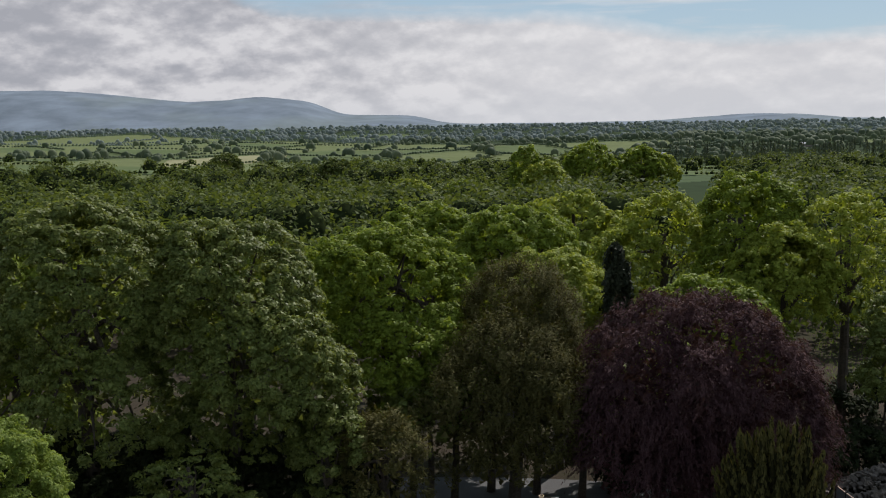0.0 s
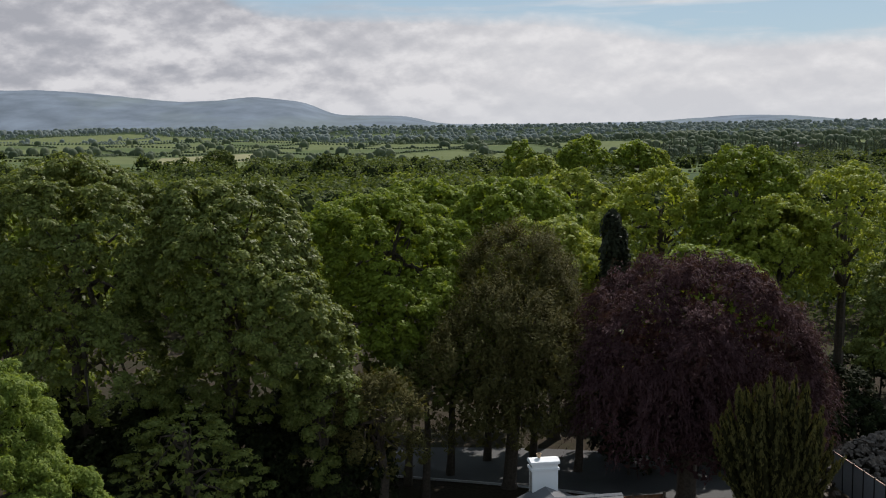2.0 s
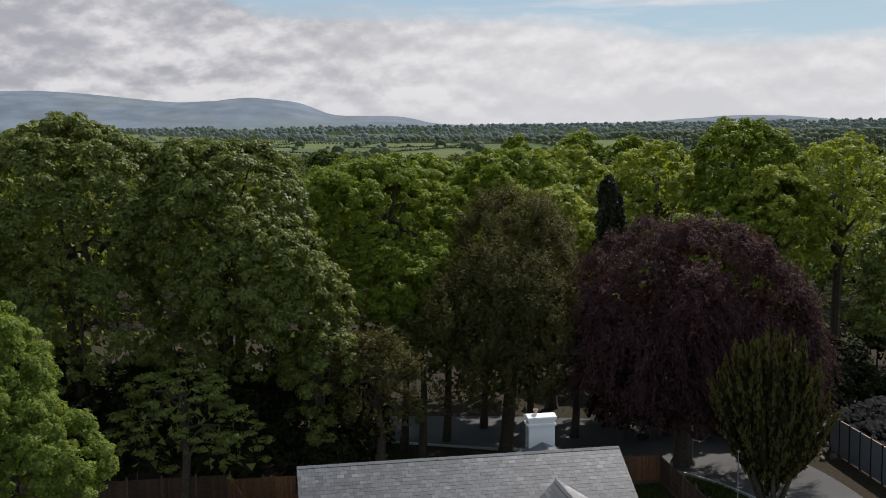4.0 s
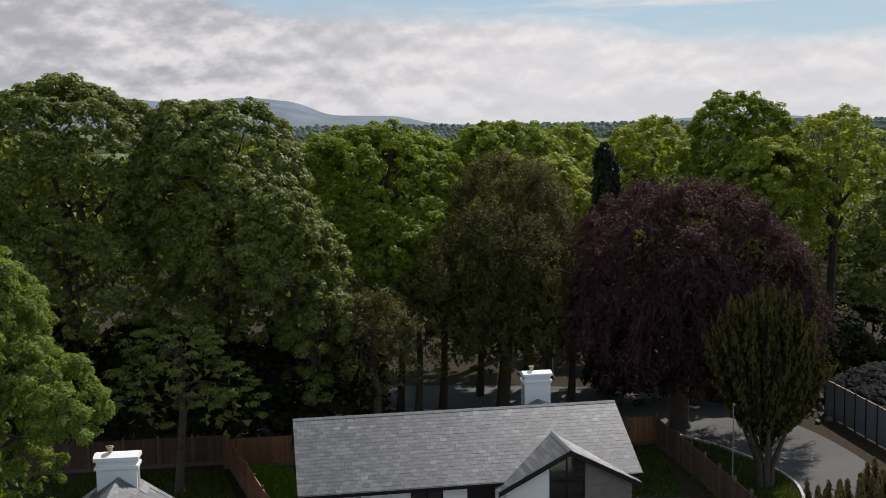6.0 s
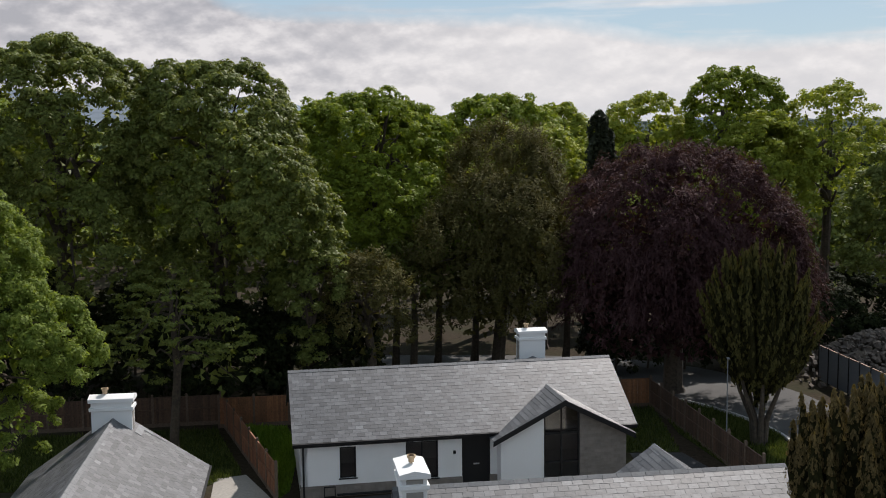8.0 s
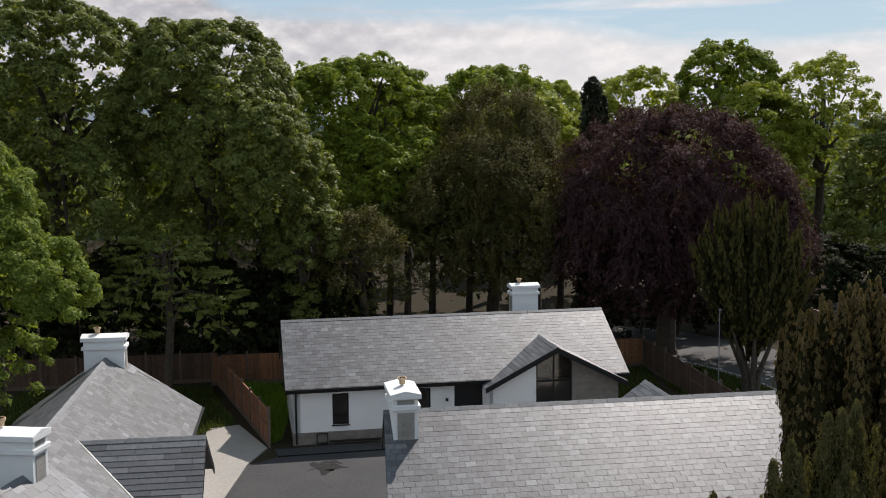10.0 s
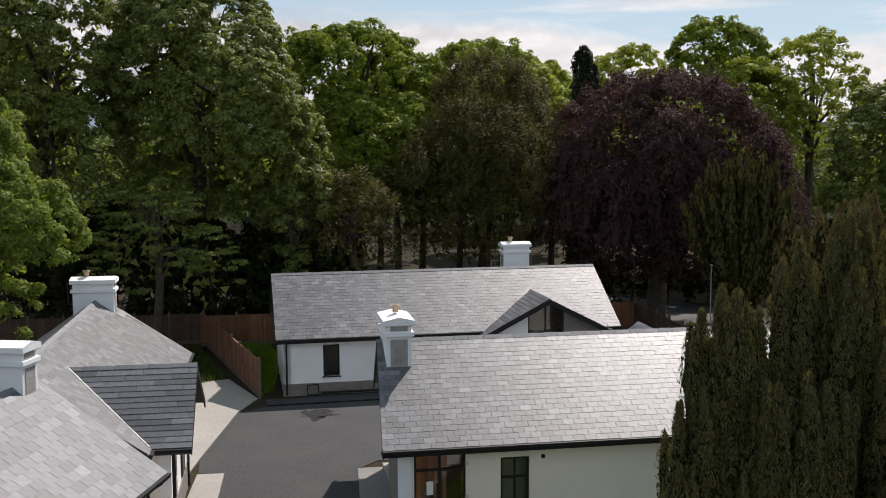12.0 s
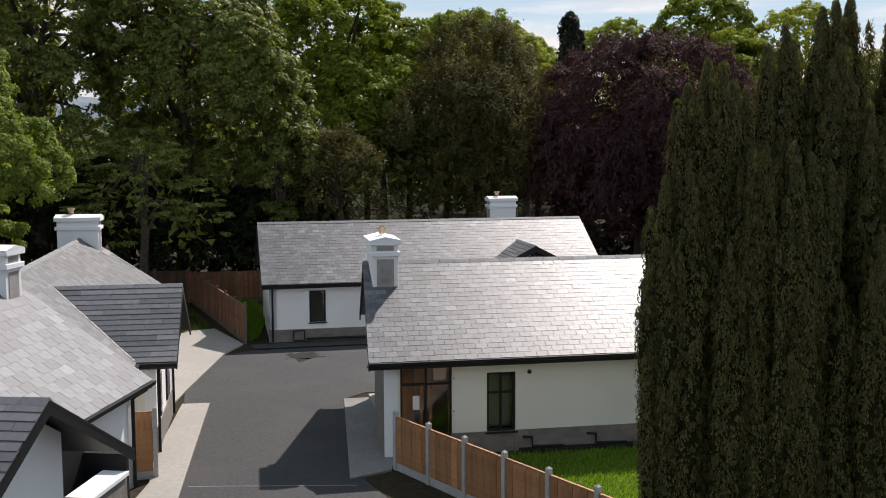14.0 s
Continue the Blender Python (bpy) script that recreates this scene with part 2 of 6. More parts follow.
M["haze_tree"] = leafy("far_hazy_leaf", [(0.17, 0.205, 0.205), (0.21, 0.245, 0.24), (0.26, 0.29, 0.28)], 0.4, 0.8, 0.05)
M["pasture"] = surface("pasture", (0.120, 0.140, 0.060), 1.0, 0.12, 0.08, 0.012, 0.0, tint=(0.135, 0.152, 0.07), spec=0.03)
M["meadow"] = surface("meadow", (0.088, 0.114, 0.048), 1.0, 0.12, 0.08, 0.012, 0.0, tint=(0.105, 0.126, 0.058), spec=0.03)
M["crop"] = surface("crop", (0.065, 0.09, 0.042), 1.0, 0.12, 0.08, 0.012, 0.0, tint=(0.07, 0.096, 0.046), spec=0.03)
M["hay"] = surface("hay", (0.24, 0.23, 0.13), 1.0, 0.12, 0.08, 0.012, 0.0, tint=(0.21, 0.2, 0.11), spec=0.03)
# Blue-grey air haze is mixed into the moor's own colour.
M["moor"] = surface("haze_tinted_moor", (0.175, 0.205, 0.24), 1.0, 0.22, 0.008, 0.0025, 0.0, tint=(0.185, 0.215, 0.195), spec=0.0)
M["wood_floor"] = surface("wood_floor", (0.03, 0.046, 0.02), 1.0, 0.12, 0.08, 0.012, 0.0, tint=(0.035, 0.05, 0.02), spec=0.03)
M["farm_roof"] = surface("pale_sheet_roof", (0.24, 0.245, 0.25), 0.8, 0.1, 0.5, 0.1, 0.0, spec=0.2)
M["farm_wall"] = surface("farm_wall", (0.30, 0.24, 0.20), 0.9, 0.1, 0.5, 0.1, 0.0)

M["belt"] = leafy("far_conifer_needle", [(0.04, 0.052, 0.034), (0.06, 0.076, 0.048), (0.09, 0.106, 0.066)], 0.2, 0.7, 0.12)
# Holly taken darker still: the wood's shade is in the leaf colour.
M["holly"] = leafy("shade_dark_holly_leaf", [(0.011, 0.015, 0.006), (0.018, 0.024, 0.009), (0.036, 0.044, 0.016)], 0.12, 0.7, 0.05)
M["near_yew"] = leafy("upright_yew_needle", [(0.050, 0.048, 0.018), (0.085, 0.080, 0.028), (0.175, 0.155, 0.058)], 0.36, 0.6, 0.12)
# The shade between the yew shoots is put into this dark colour.
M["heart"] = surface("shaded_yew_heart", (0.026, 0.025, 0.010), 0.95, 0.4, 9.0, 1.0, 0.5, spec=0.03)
M["stain"] = surface("oil_stain", (0.018, 0.0175, 0.017), 0.9, 0.5, 5.0, 1.5, 0.1, tint=(0.034, 0.033, 0.032), spec=0.15)
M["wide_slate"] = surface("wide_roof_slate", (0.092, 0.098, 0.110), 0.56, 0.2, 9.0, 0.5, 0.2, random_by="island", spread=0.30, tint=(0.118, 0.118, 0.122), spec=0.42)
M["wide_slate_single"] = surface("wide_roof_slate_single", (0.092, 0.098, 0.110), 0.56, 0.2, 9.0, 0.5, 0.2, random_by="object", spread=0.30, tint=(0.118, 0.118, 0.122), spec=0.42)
# Grass greens dulled so that they carry the shade under the trees.
M["shade_dulled_blade"] = leafy("shade_dulled_grass_blade", [(0.032, 0.046, 0.012), (0.058, 0.078, 0.020), (0.11, 0.13, 0.04)], 0.3, 0.8, 0.05)
M["shade_dulled_turf"] = surface("shade_dulled_turf", (0.040, 0.052, 0.016), 0.95, 0.4, 9.0, 0.5, 0.5, tint=(0.05, 0.042, 0.024), spec=0.03)


# ---- building helpers ----
class Solid:
    """Collects vertices and faces for one mesh."""

    def __init__(self):
        self.v, self.f = [], []

    def poly(self, pts, faces):
        k = len(self.v)
        self.v += [tuple(p) for p in pts]
        self.f += [tuple(k + i for i in q) for q in faces]
        return self

    def box(self, x0, x1, y0, y1, z0, z1):
        return self.poly([(x, y, z) for z in (z0, z1) for x, y in ((x0, y0), (x1, y0), (x1, y1), (x0, y1))],
                         [(3, 2, 1, 0), (4, 5, 6, 7), (0, 1, 5, 4), (1, 2, 6, 5), (2, 3, 7, 6), (3, 0, 4, 7)])

    def prism(self, pts, shift):
        """A flat outline pushed through by shift."""
        n, s = len(pts), Vector(shift)
        top = [Vector(p) + s for p in pts]
        nrm = sum(((Vector(pts[i]) - Vector(pts[0])).cross(Vector(pts[i + 1]) - Vector(pts[0])) for i in range(1, n - 1)), Vector())
        ring = [(i, (i + 1) % n, n + (i + 1) % n, n + i) for i in range(n)]
        fs = [tuple(range(n - 1, -1, -1)), tuple(range(n, 2 * n))] + ring
        if nrm.dot(s) < 0:
            fs = [tuple(reversed(q)) for q in fs]
        return self.poly([*pts, *top], fs)

    def tube(self, path, radii, n=8, cap=True):
        rings = []
        for i, p in enumerate(path):
            p = Vector(p)
            d = (Vector(path[min(i + 1, len(path) - 1)]) - Vector(path[max(i - 1, 0)])).normalized()
            a = d.cross(Vector((0.3, 0.9, 0.1))).normalized()
            b = d.cross(a)
            rings.append([p + radii[i] * (math.cos(t) * a + math.sin(t) * b) for t in (2 * math.pi * j / n for j in range(n))])
        k = len(rings)
        fs = [(i * n + j, i * n + (j + 1) % n, (i + 1) * n + (j + 1) % n, (i + 1) * n + j) for i in range(k - 1) for j in range(n)]
        if cap:
            fs += [tuple(range(n - 1, -1, -1)), tuple((k - 1) * n + j for j in range(n))]
        return self.poly([q for r in rings for q in r], fs)

    def mesh(self, name, mat):
        me = bpy.data.meshes.new(name)
        me.from_pydata([tuple(p) for p in self.v], [], self.f)
        me.materials.append(mat)
        me.update()
        return me


def part(name, solid, mat, parent, label="", bevel=0.0):
    """One mesh under a thing or a part (or at top level, with no parent)."""
    me = solid.mesh(name, mat)
    if bevel:
        bm = bmesh.new()
        bm.from_mesh(me)
        bmesh.ops.remove_doubles(bm, verts=bm.verts, dist=1e-5)
        bmesh.ops.bevel(bm, geom=bm.edges[:], offset=bevel, segments=1, affect="EDGES", profile=0.5)
        bm.to_mesh(me)
        bm.free()
    ob = new(name, me)
    if parent is not None:
        ob.parent = parent
    if label:
        ob["label"] = label
    return ob


def thing(name, label, category, m=None, group="", kind=""):
    ob = new(name)
    ob.empty_display_size = 0.3
    if m is not None:
        ob.matrix_world = m
    return tagged(ob, label, category, group, kind)


def lattice(xs, zs, filled, y0, y1):
    """A slab between y0 and y1 made of the filled cells of a grid, as one closed body."""
    s = Solid()
    at = {}

    def point(i, j, y):
        k = (i, j, y)
        if k not in at:
            at[k] = len(s.v)
            s.v.append((xs[i], y, zs[j]))
        return at[k]

    nx, nz = len(xs) - 1, len(zs) - 1
    on = {(i, j) for i in range(nx) for j in range(nz) if filled((xs[i] + xs[i + 1]) / 2, (zs[j] + zs[j + 1]) / 2)}
    for i, j in on:
        a, b, c, d = (i, j), (i + 1, j), (i + 1, j + 1), (i, j + 1)
        s.f.append(tuple(point(*q, y0) for q in (a, b, c, d)))
        s.f.append(tuple(point(*q, y1) for q in (d, c, b, a)))
        for near, p, q in (((i, j - 1), a, b), ((i + 1, j), b, c), ((i, j + 1), c, d), ((i - 1, j), d, a)):
            if near not in on:
                s.f.append((point(*q, y0), point(*p, y0), point(*p, y1), point(*q, y1)))
    return s


def wall_with_holes(length, height, thick, holes, z0=0.0):
    """A straight wall along x, its outer face at y = 0, with openings (x0, x1, z0, z1) right through."""
    xs = sorted({0.0, length, *(h[0] for h in holes), *(h[1] for h in holes)})
    zs = sorted({z0, height, *(min(max(q, z0), height) for h in holes for q in h[2:])})
    return lattice(xs, zs, lambda x, z: not any(h[0] < x < h[1] and h[2] < z < h[3] for h in holes), 0.0, thick)


SLATE_W, GAUGE = 0.32, 0.21
slate_mesh = Solid().poly(
    [(0.004, 0, 0.002), (SLATE_W - 0.004, 0, 0.002), (SLATE_W - 0.004, GAUGE + 0.03, 0.0), (0.004, GAUGE + 0.03, 0.0),
     (0.005, 0, 0.008), (SLATE_W - 0.005, 0, 0.008), (SLATE_W - 0.004, GAUGE + 0.03, 0.004), (0.004, GAUGE + 0.03, 0.004)],
    [(4, 5, 6, 7), (0, 1, 5, 4), (1, 2, 6, 5), (3, 0, 4, 7)]).mesh("slate", M["slate_single"])


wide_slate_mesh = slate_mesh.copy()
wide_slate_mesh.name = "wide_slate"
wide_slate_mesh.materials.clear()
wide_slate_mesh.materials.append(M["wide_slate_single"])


def slates(roof, origin, along, up, length, rise, lo=None, hi=None, singles=0, seed=1, skip=None, size=1.0, stretch=1.0):
    """Courses of slates over a slope: along and up are its unit axes, lo(b) and hi(b) its ends at a height b up the slope."""
    rng = random.Random(seed)
    o, ex, ey = Vector(origin), Vector(along).normalized(), Vector(up).normalized()
    nz = ex.cross(ey).normalized()
    turn = Matrix((ex, ey, nz)).transposed().to_4x4()
    wide, gauge = SLATE_W * size * stretch, GAUGE * size
    s = Solid()
    rows = int(rise / gauge)
    made = 0
    for r in range(rows):
        b = r * gauge
        h = min(gauge + 0.03, rise - b)
        c0, c1 = (lo(b + 0.1) if lo else 0.0), (hi(b + 0.1) if hi else length)
        x = c0 - (0.5 * wide if r % 2 else 0.0) - rng.random() * 0.03
        while x < c1 - 0.02:
            a0, a1 = max(x, c0) + 0.004, min(x + wide, c1) - 0.004
            whole = a1 - a0 > wide - 0.016
            if a1 - a0 > 0.03 and not (skip and skip(x + wide / 2, b)):
                j = rng.uniform(-0.006, 0.006)
                lift = rng.uniform(0.0, 0.003)
                if singles > made and whole:
                    made += 1
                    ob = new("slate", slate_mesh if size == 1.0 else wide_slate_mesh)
                    ob.parent = roof
                    ob.matrix_local = Matrix.Translation(o + ex * x + ey * (b + j) + nz * lift) @ turn @ Matrix.Diagonal((size, size, 1, 1))
                else:
                    p = [o + ex * a + ey * (b + j + q) + nz * (k + lift) for k, q in ((0.002, 0.0), (0.008 if stretch == 1.0 else 0.018, 0.0)) for a in (a0, a1)]
                    t = [o + ex * a + ey * (b + j + h) + nz * (0.004 + lift) for a in (a0, a1)]
                    s.poly([*p, *t], [(2, 3, 5, 4), (0, 1, 3, 2), (1, 5, 3), (0, 2, 4)])
            x += wide
    if s.v:
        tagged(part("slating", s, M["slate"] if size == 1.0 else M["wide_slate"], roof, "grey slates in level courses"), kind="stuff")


def ridge_tiles(roof, a, b, step=0.45):
    """A row of angled ridge tiles from a to b."""
    a, b = Vector(a), Vector(b)
    d = (b - a).normalized()
    side = d.cross(Vector((0, 0, 1))).normalized() * 0.13
    s = Solid()
    n = max(1, round((b - a).length / step))
    for i in range(n):
        p, q = a + (b - a) * (i / n) + d * 0.004, a + (b - a) * ((i + 1) / n) - d * 0.004
        lift = Vector((0, 0, 0.035 + 0.006 * (i % 2)))
        low = Vector((0, 0, -0.055))
        s.poly([p - side + low, p + lift, p + side + low, q - side + low, q + lift, q + side + low],
               [(0, 1, 4, 3), (1, 2, 5, 4), (0, 2, 1), (3, 4, 5)])
    part("ridge_tiles", s, M["ridge"], roof, "dark angled ridge tiles")


def chimney(house, x, y, z0, top, wide, deep, narrow_front=False):
    """White rendered stack with two bands, a pitched cap, a stone panel in each narrow side and one clay pot."""
    st = Solid().box(x - wide / 2, x + wide / 2, y - deep / 2, y + deep / 2, z0, top - 0.28)
    stack = part("chimney", st, M["white"], house, "white rendered chimney stack with banded cap")
    for z, g, h in ((top - 0.62, 0.07, 0.13), (top - 0.30, 0.09, 0.14)):
        part("chimney_band", Solid().box(x - wide / 2 - g, x + wide / 2 + g, y - deep / 2 - g, y + deep / 2 + g, z, z + h), M["white"], stack, bevel=0.012)
    g, zc = 0.09, top - 0.158
    if wide >= deep:
        ends = [(x - wide / 2 - g, y - deep / 2 - g, zc), (x - wide / 2 - g, y + deep / 2 + g, zc), (x - wide / 2 - g, y, zc + 0.10)]
        cap = Solid().prism(ends, (wide + 2 * g, 0, 0))
    else:
        ends = [(x - wide / 2 - g, y - deep / 2 - g, zc), (x + wide / 2 + g, y - deep / 2 - g, zc), (x, y - deep / 2 - g, zc + 0.10)]
        cap = Solid().prism(ends, (0, deep + 2 * g, 0))
    part("chimney_cap", cap, M["white"], stack)
    for zl, zh in ((z0 + 0.15, top - 0.70), (top - 0.46, top - 0.33)):
        if zh - zl < 0.05:
            continue
        for sgn in (-1, 1):
            if wide >= deep:
                xx = x + sgn * (wide / 2 + 0.004)
                pan = Solid().box(min(xx, xx + sgn * 0.01), max(xx, xx + sgn * 0.01), y - deep * 0.32, y + deep * 0.32, zl, zh)
            else:
                yy = y + sgn * (deep / 2 + 0.004)
                pan = Solid().box(x - wide * 0.34, x + wide * 0.34, min(yy, yy + sgn * 0.01), max(yy, yy + sgn * 0.01), zl, zh)
            part("stone_panel", pan, M["panel_stone"], stack, "coursed grey stone panel")
    px = x - wide * 0.18 if wide >= deep else x
    pot = Solid().tube([(px, y, top - 0.03), (px, y, top + 0.09), (px, y, top + 0.10), (px, y, top + 0.17), (px, y, top + 0.17), (px, y, top + 0.10)],
                       [0.085, 0.095, 0.125, 0.135, 0.10, 0.09], 12)
    part("chimney_pot", pot, M["clay"], stack, "squat buff clay pot")
    return stack


def window(parent, x0, x1, y, z0, z1, bars=(), rails=(), name="window", outline=None, label="dark-framed window with clear glass"):
    """A window in a wall that faces -y: casing bars 6 cm wide, a sill and one pane for each light."""
    w0 = new(name)
    w0.parent = parent
    w0["label"] = label
    t = 0.06
    gx = sorted({x0, x0 + t, x1 - t, x1, *(q for b in bars for q in (b - 0.03, b + 0.03))})
    gz = sorted({z0, z0 + t, z1 - t, z1, *(q for r in rails for q in (r - 0.03, r + 0.03))})
    c = lattice(gx, gz, lambda x, z: x < x0 + t or x > x1 - t or z < z0 + t or z > z1 - t or any(abs(x - b) < 0.03 for b in bars) or any(abs(z - r) < 0.03 for r in rails), y + 0.05, y + 0.12)
    part("window_casing", c, M["black"], w0, "black window casing")
    part("window_sill", Solid().box(x0 - 0.05, x1 + 0.05, y - 0.05, y + 0.12, z0 - 0.05, z0 - 0.003), M["black"], w0, "black sill")
    xs = [x0 + t, *sorted(bars), x1 - t]
    zs = [z0 + t, *sorted(rails), z1 - t]
    for a, b in zip(xs, xs[1:]):
        for lo, hi in zip(zs, zs[1:]):
            p = part("pane", Solid().box(a, b, y + 0.08, y + 0.09, lo, hi), M["glass"], w0)
            p.visible_shadow = False
    return w0


def downpipe(house, x, y, z0, z1):
    part("downpipe", Solid().tube([(x, y, z0), (x, y, z1 - 0.25), (x, y - 0.22, z1)], [0.04, 0.04, 0.04], 8), M["black"], house, "black downpipe")


def slab(pts, t=0.06):
    """A sloping roof deck of thickness t under the outline pts."""
    a, b, c = (Vector(p) for p in pts[:3])
    n = (b - a).cross(c - a).normalized()
    if n.z < 0:
        n = -n
    return Solid().prism([Vector(p) - n * 0.004 for p in pts], -n * t)


# ---- ground: one sheet to the horizon ----
def smooth(a, b, x):
    t = min(1.0, max(0.0, (x - a) / (b - a)))
    return t * t * (3 - 2 * t)


def land(x, y):
    """Height of the ground: level round the houses, then a wide valley and low swells up to the skyline."""
    d = math.hypot(x, max(y, 0.0))
    z = -9 * smooth(105, 420, d) + 12 * smooth(700, 1500, d) + 18 * smooth(1500, 2500, d) - 25 * smooth(2600, 3300, d)
    z += 0.0066 * max(0.0, d - 75)
    if d > 120:
        k = smooth(120, 500, d)
        z += k * 5 * noise.noise((x / 420, y / 420, 0.3)) + k * 3 * noise.noise((x / 150, y / 150, 4.3))
        z += 9 * math.exp(-(((x + 330) / 190) ** 2 + ((y - 760) / 230) ** 2))
    return z


fields = random.Random(5)
SEEDS = []
for _ in range(260):
    fy = 130 + 2500 * fields.random() ** 1.25
    SEEDS.append((fields.uniform(-1, 1) * (120 + 0.62 * fy), fy, fields.random()))
SEED_XY = np.array([(s[0], s[1] * 0.75) for s in SEEDS])


def field_at(x, y):
    d = np.hypot(SEED_XY[:, 0] - x, SEED_XY[:, 1] - y * 0.75)
    i, j = np.argpartition(d, 1)[:2]
    if d[j] < d[i]:
        i, j = j, i
    return int(i), float(d[j] - d[i])


def wooded(x, y):
    """How thickly trees stand at a place in the valley, 0 to 1."""
    k = 0.5 + 0.9 * noise.noise((x / 210 + 3.1, y / 260, 1.7))
    k += 0.75 * (1 - smooth(480, 660, y)) + 0.22 * smooth(-60, 200, x)
    k -= 1.1 * math.exp(-(((x + 250) / 120) ** 2 + ((y - 700) / 150) ** 2))
    k -= 0.7 * math.exp(-(((x + 330) / 260) ** 2 + ((y - 1100) / 330) ** 2))
    k -= 1.6 * math.exp(-(((x - 128) / 30) ** 2 + ((y - 640) / 90) ** 2))
    k -= 0.8 * math.exp(-(((x + 80) / 30) ** 2 + ((y - 600) / 25) ** 2))
    k += 0.35 * smooth(1000, 1400, y) * smooth(-200, 100, x) + 0.6 * smooth(1600, 2100, y)
    return k


rows_y = [-160, -100, -60, -30, 0, 30, 60, 80, 95]
while rows_y[-1] < 4900:
    rows_y.append(rows_y[-1] + max(4.0, 0.0125 * rows_y[-1]))
COLS = 200
verts, faces, kinds = [], [], []
for gy in rows_y:
    half = 180 + 0.72 * max(gy, 0)
    for i in range(COLS + 1):
        gx = half * (2 * i / COLS - 1)
        verts.append((gx, gy, land(gx, gy)))
for r in range(len(rows_y) - 1):
    for i in range(COLS):
        k = r * (COLS + 1) + i
        faces.append((k, k + 1, k + COLS + 2, k + COLS + 1))
        ax, ay = verts[k][0], verts[k][1]
        if ay < 135:
            kinds.append(0)
        elif ay > 2700:
            kinds.append(5)
        else:
            f, _ = field_at(ax, ay)
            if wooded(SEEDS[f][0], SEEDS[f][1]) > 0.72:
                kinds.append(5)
            else:
                s0 = SEEDS[f][2]
                kinds.append(1 if s0 < 0.42 else 2 if s0 < 0.76 else 3 if s0 < 0.965 else 4)
me = bpy.data.meshes.new("ground")
me.from_pydata(verts, [], faces)
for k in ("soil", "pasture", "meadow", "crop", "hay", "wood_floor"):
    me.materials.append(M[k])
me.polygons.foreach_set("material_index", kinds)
me.polygons.foreach_set("use_smooth", [True] * len(kinds))
tagged(new("ground", me), "dark leaf litter round the houses, green fields beyond", "ground", kind="structure")


def hill_profile(x):
    """Height of the far moor against the sky."""
    z = 43 / (1 + math.exp((x + 200) / 42)) + 68 / (1 + math.exp((x + 648) / 42)) + 17 * math.exp(-((x + 930) / 125) ** 2)
    z += 60 * smooth(-1150, -1900, x) + 28 * math.exp(-((x - 1175) / 300) ** 2) + 14
    return z + 51 + 3 * noise.noise((x / 160, 0.0, 2.2)) + 1.5 * noise.noise((x / 45, 0.0, 7.2))


verts, faces = [], []
NX, NY = 240, 14
for j in range(NY + 1):
    for i in range(NX + 1):
        hx, v = -3000 + 6000 * i / NX, j / NY
        hz = (hill_profile(hx) + 12 * noise.noise((hx / 260, v * 3, 5.0)) * v * (1 - v) * 4) * smooth(0, 1, v) + 5 * (1 - v)
        verts.append((hx, 3500 + 1100 * v, hz))
faces = [(j * (NX + 1) + i, j * (NX + 1) + i + 1, (j + 1) * (NX + 1) + i + 1, (j + 1) * (NX + 1) + i) for j in range(NY) for i in range(NX)]
me = bpy.data.meshes.new("hills")
me.from_pydata(verts, [], faces)
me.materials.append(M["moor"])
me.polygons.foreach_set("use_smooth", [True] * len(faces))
tagged(new("hills", me), "long moorland hills on the horizon, tinted blue-grey for haze", "hills", kind="structure")


# ---- roads, paving, kerbs ----
def sheet(name, pts, z, mat, label, category, thick=0.05, parent=None):
    ob = part(name, Solid().prism([(x, y, z) for x, y in pts], (0, 0, -thick)), mat, parent, label)
    return tagged(ob, category=category, kind="structure")


def ribbon(pts, width):
    """Outline of a strip along pts, to the left side of its run."""
    out = []
    for i, p in enumerate(pts):
        a, b = Vector(pts[max(i - 1, 0)]), Vector(pts[min(i + 1, len(pts) - 1)])
        d = (b - a).normalized()
        out.append((p[0] - d.y * width, p[1] + d.x * width))
    return out


def bend(pts, n=6):
    """A smooth run through pts."""
    out = []
    for i in range(len(pts) - 1):
        p0, p1, p2, p3 = (Vector(pts[max(0, min(len(pts) - 1, k))]) for k in (i - 1, i, i + 1, i + 2))
        for j in range(n):
            t = j / n
            q = 0.5 * (2 * p1 + (p2 - p0) * t + (2 * p0 - 5 * p1 + 4 * p2 - p3) * t * t + (3 * p1 - p0 - 3 * p2 + p3) * t ** 3)
            out.append((q.x, q.y))
    return out + [tuple(pts[-1])]


sheet("road", [(-5.0, -12), (2.5, -12), (1.2, 14), (0.2, 21.5), (-1.0, 24.1), (-1.6, 28), (-2.2, 32.5), (-1.6, 33.4), (10.6, 35.6), (13.2, 36.2), (13.1, 42.6), (11.2, 48.7), (8.7, 48.7),
               (8.9, 43.0), (1.0, 42.2), (-2.0, 41.7), (-6.45, 40.75), (-7.5, 39.75), (-7.6, 33.6), (-7.3, 32.1), (-6.45, 32.05), (-5.4, 23.5)],
      0.02, M["tar"], "smooth dark tarmac drive between the houses", "road")
kerb_line = bend([(14.9, 30), (15.0, 38), (15.3, 43.8), (16.4, 47.4), (16.8, 51.6), (14.7, 56.8), (11, 60.5), (4, 63.5), (-6, 66)])
far_side = bend([(-6, 72), (6, 71.5), (14, 69), (19.2, 63), (21.2, 57), (21.8, 48), (22.0, 38), (22.2, 30)])
sheet("road", [*kerb_line, *far_side], 0.024, M["road"], "worn grey tarmac lane under the trees", "road")
kb = Solid()
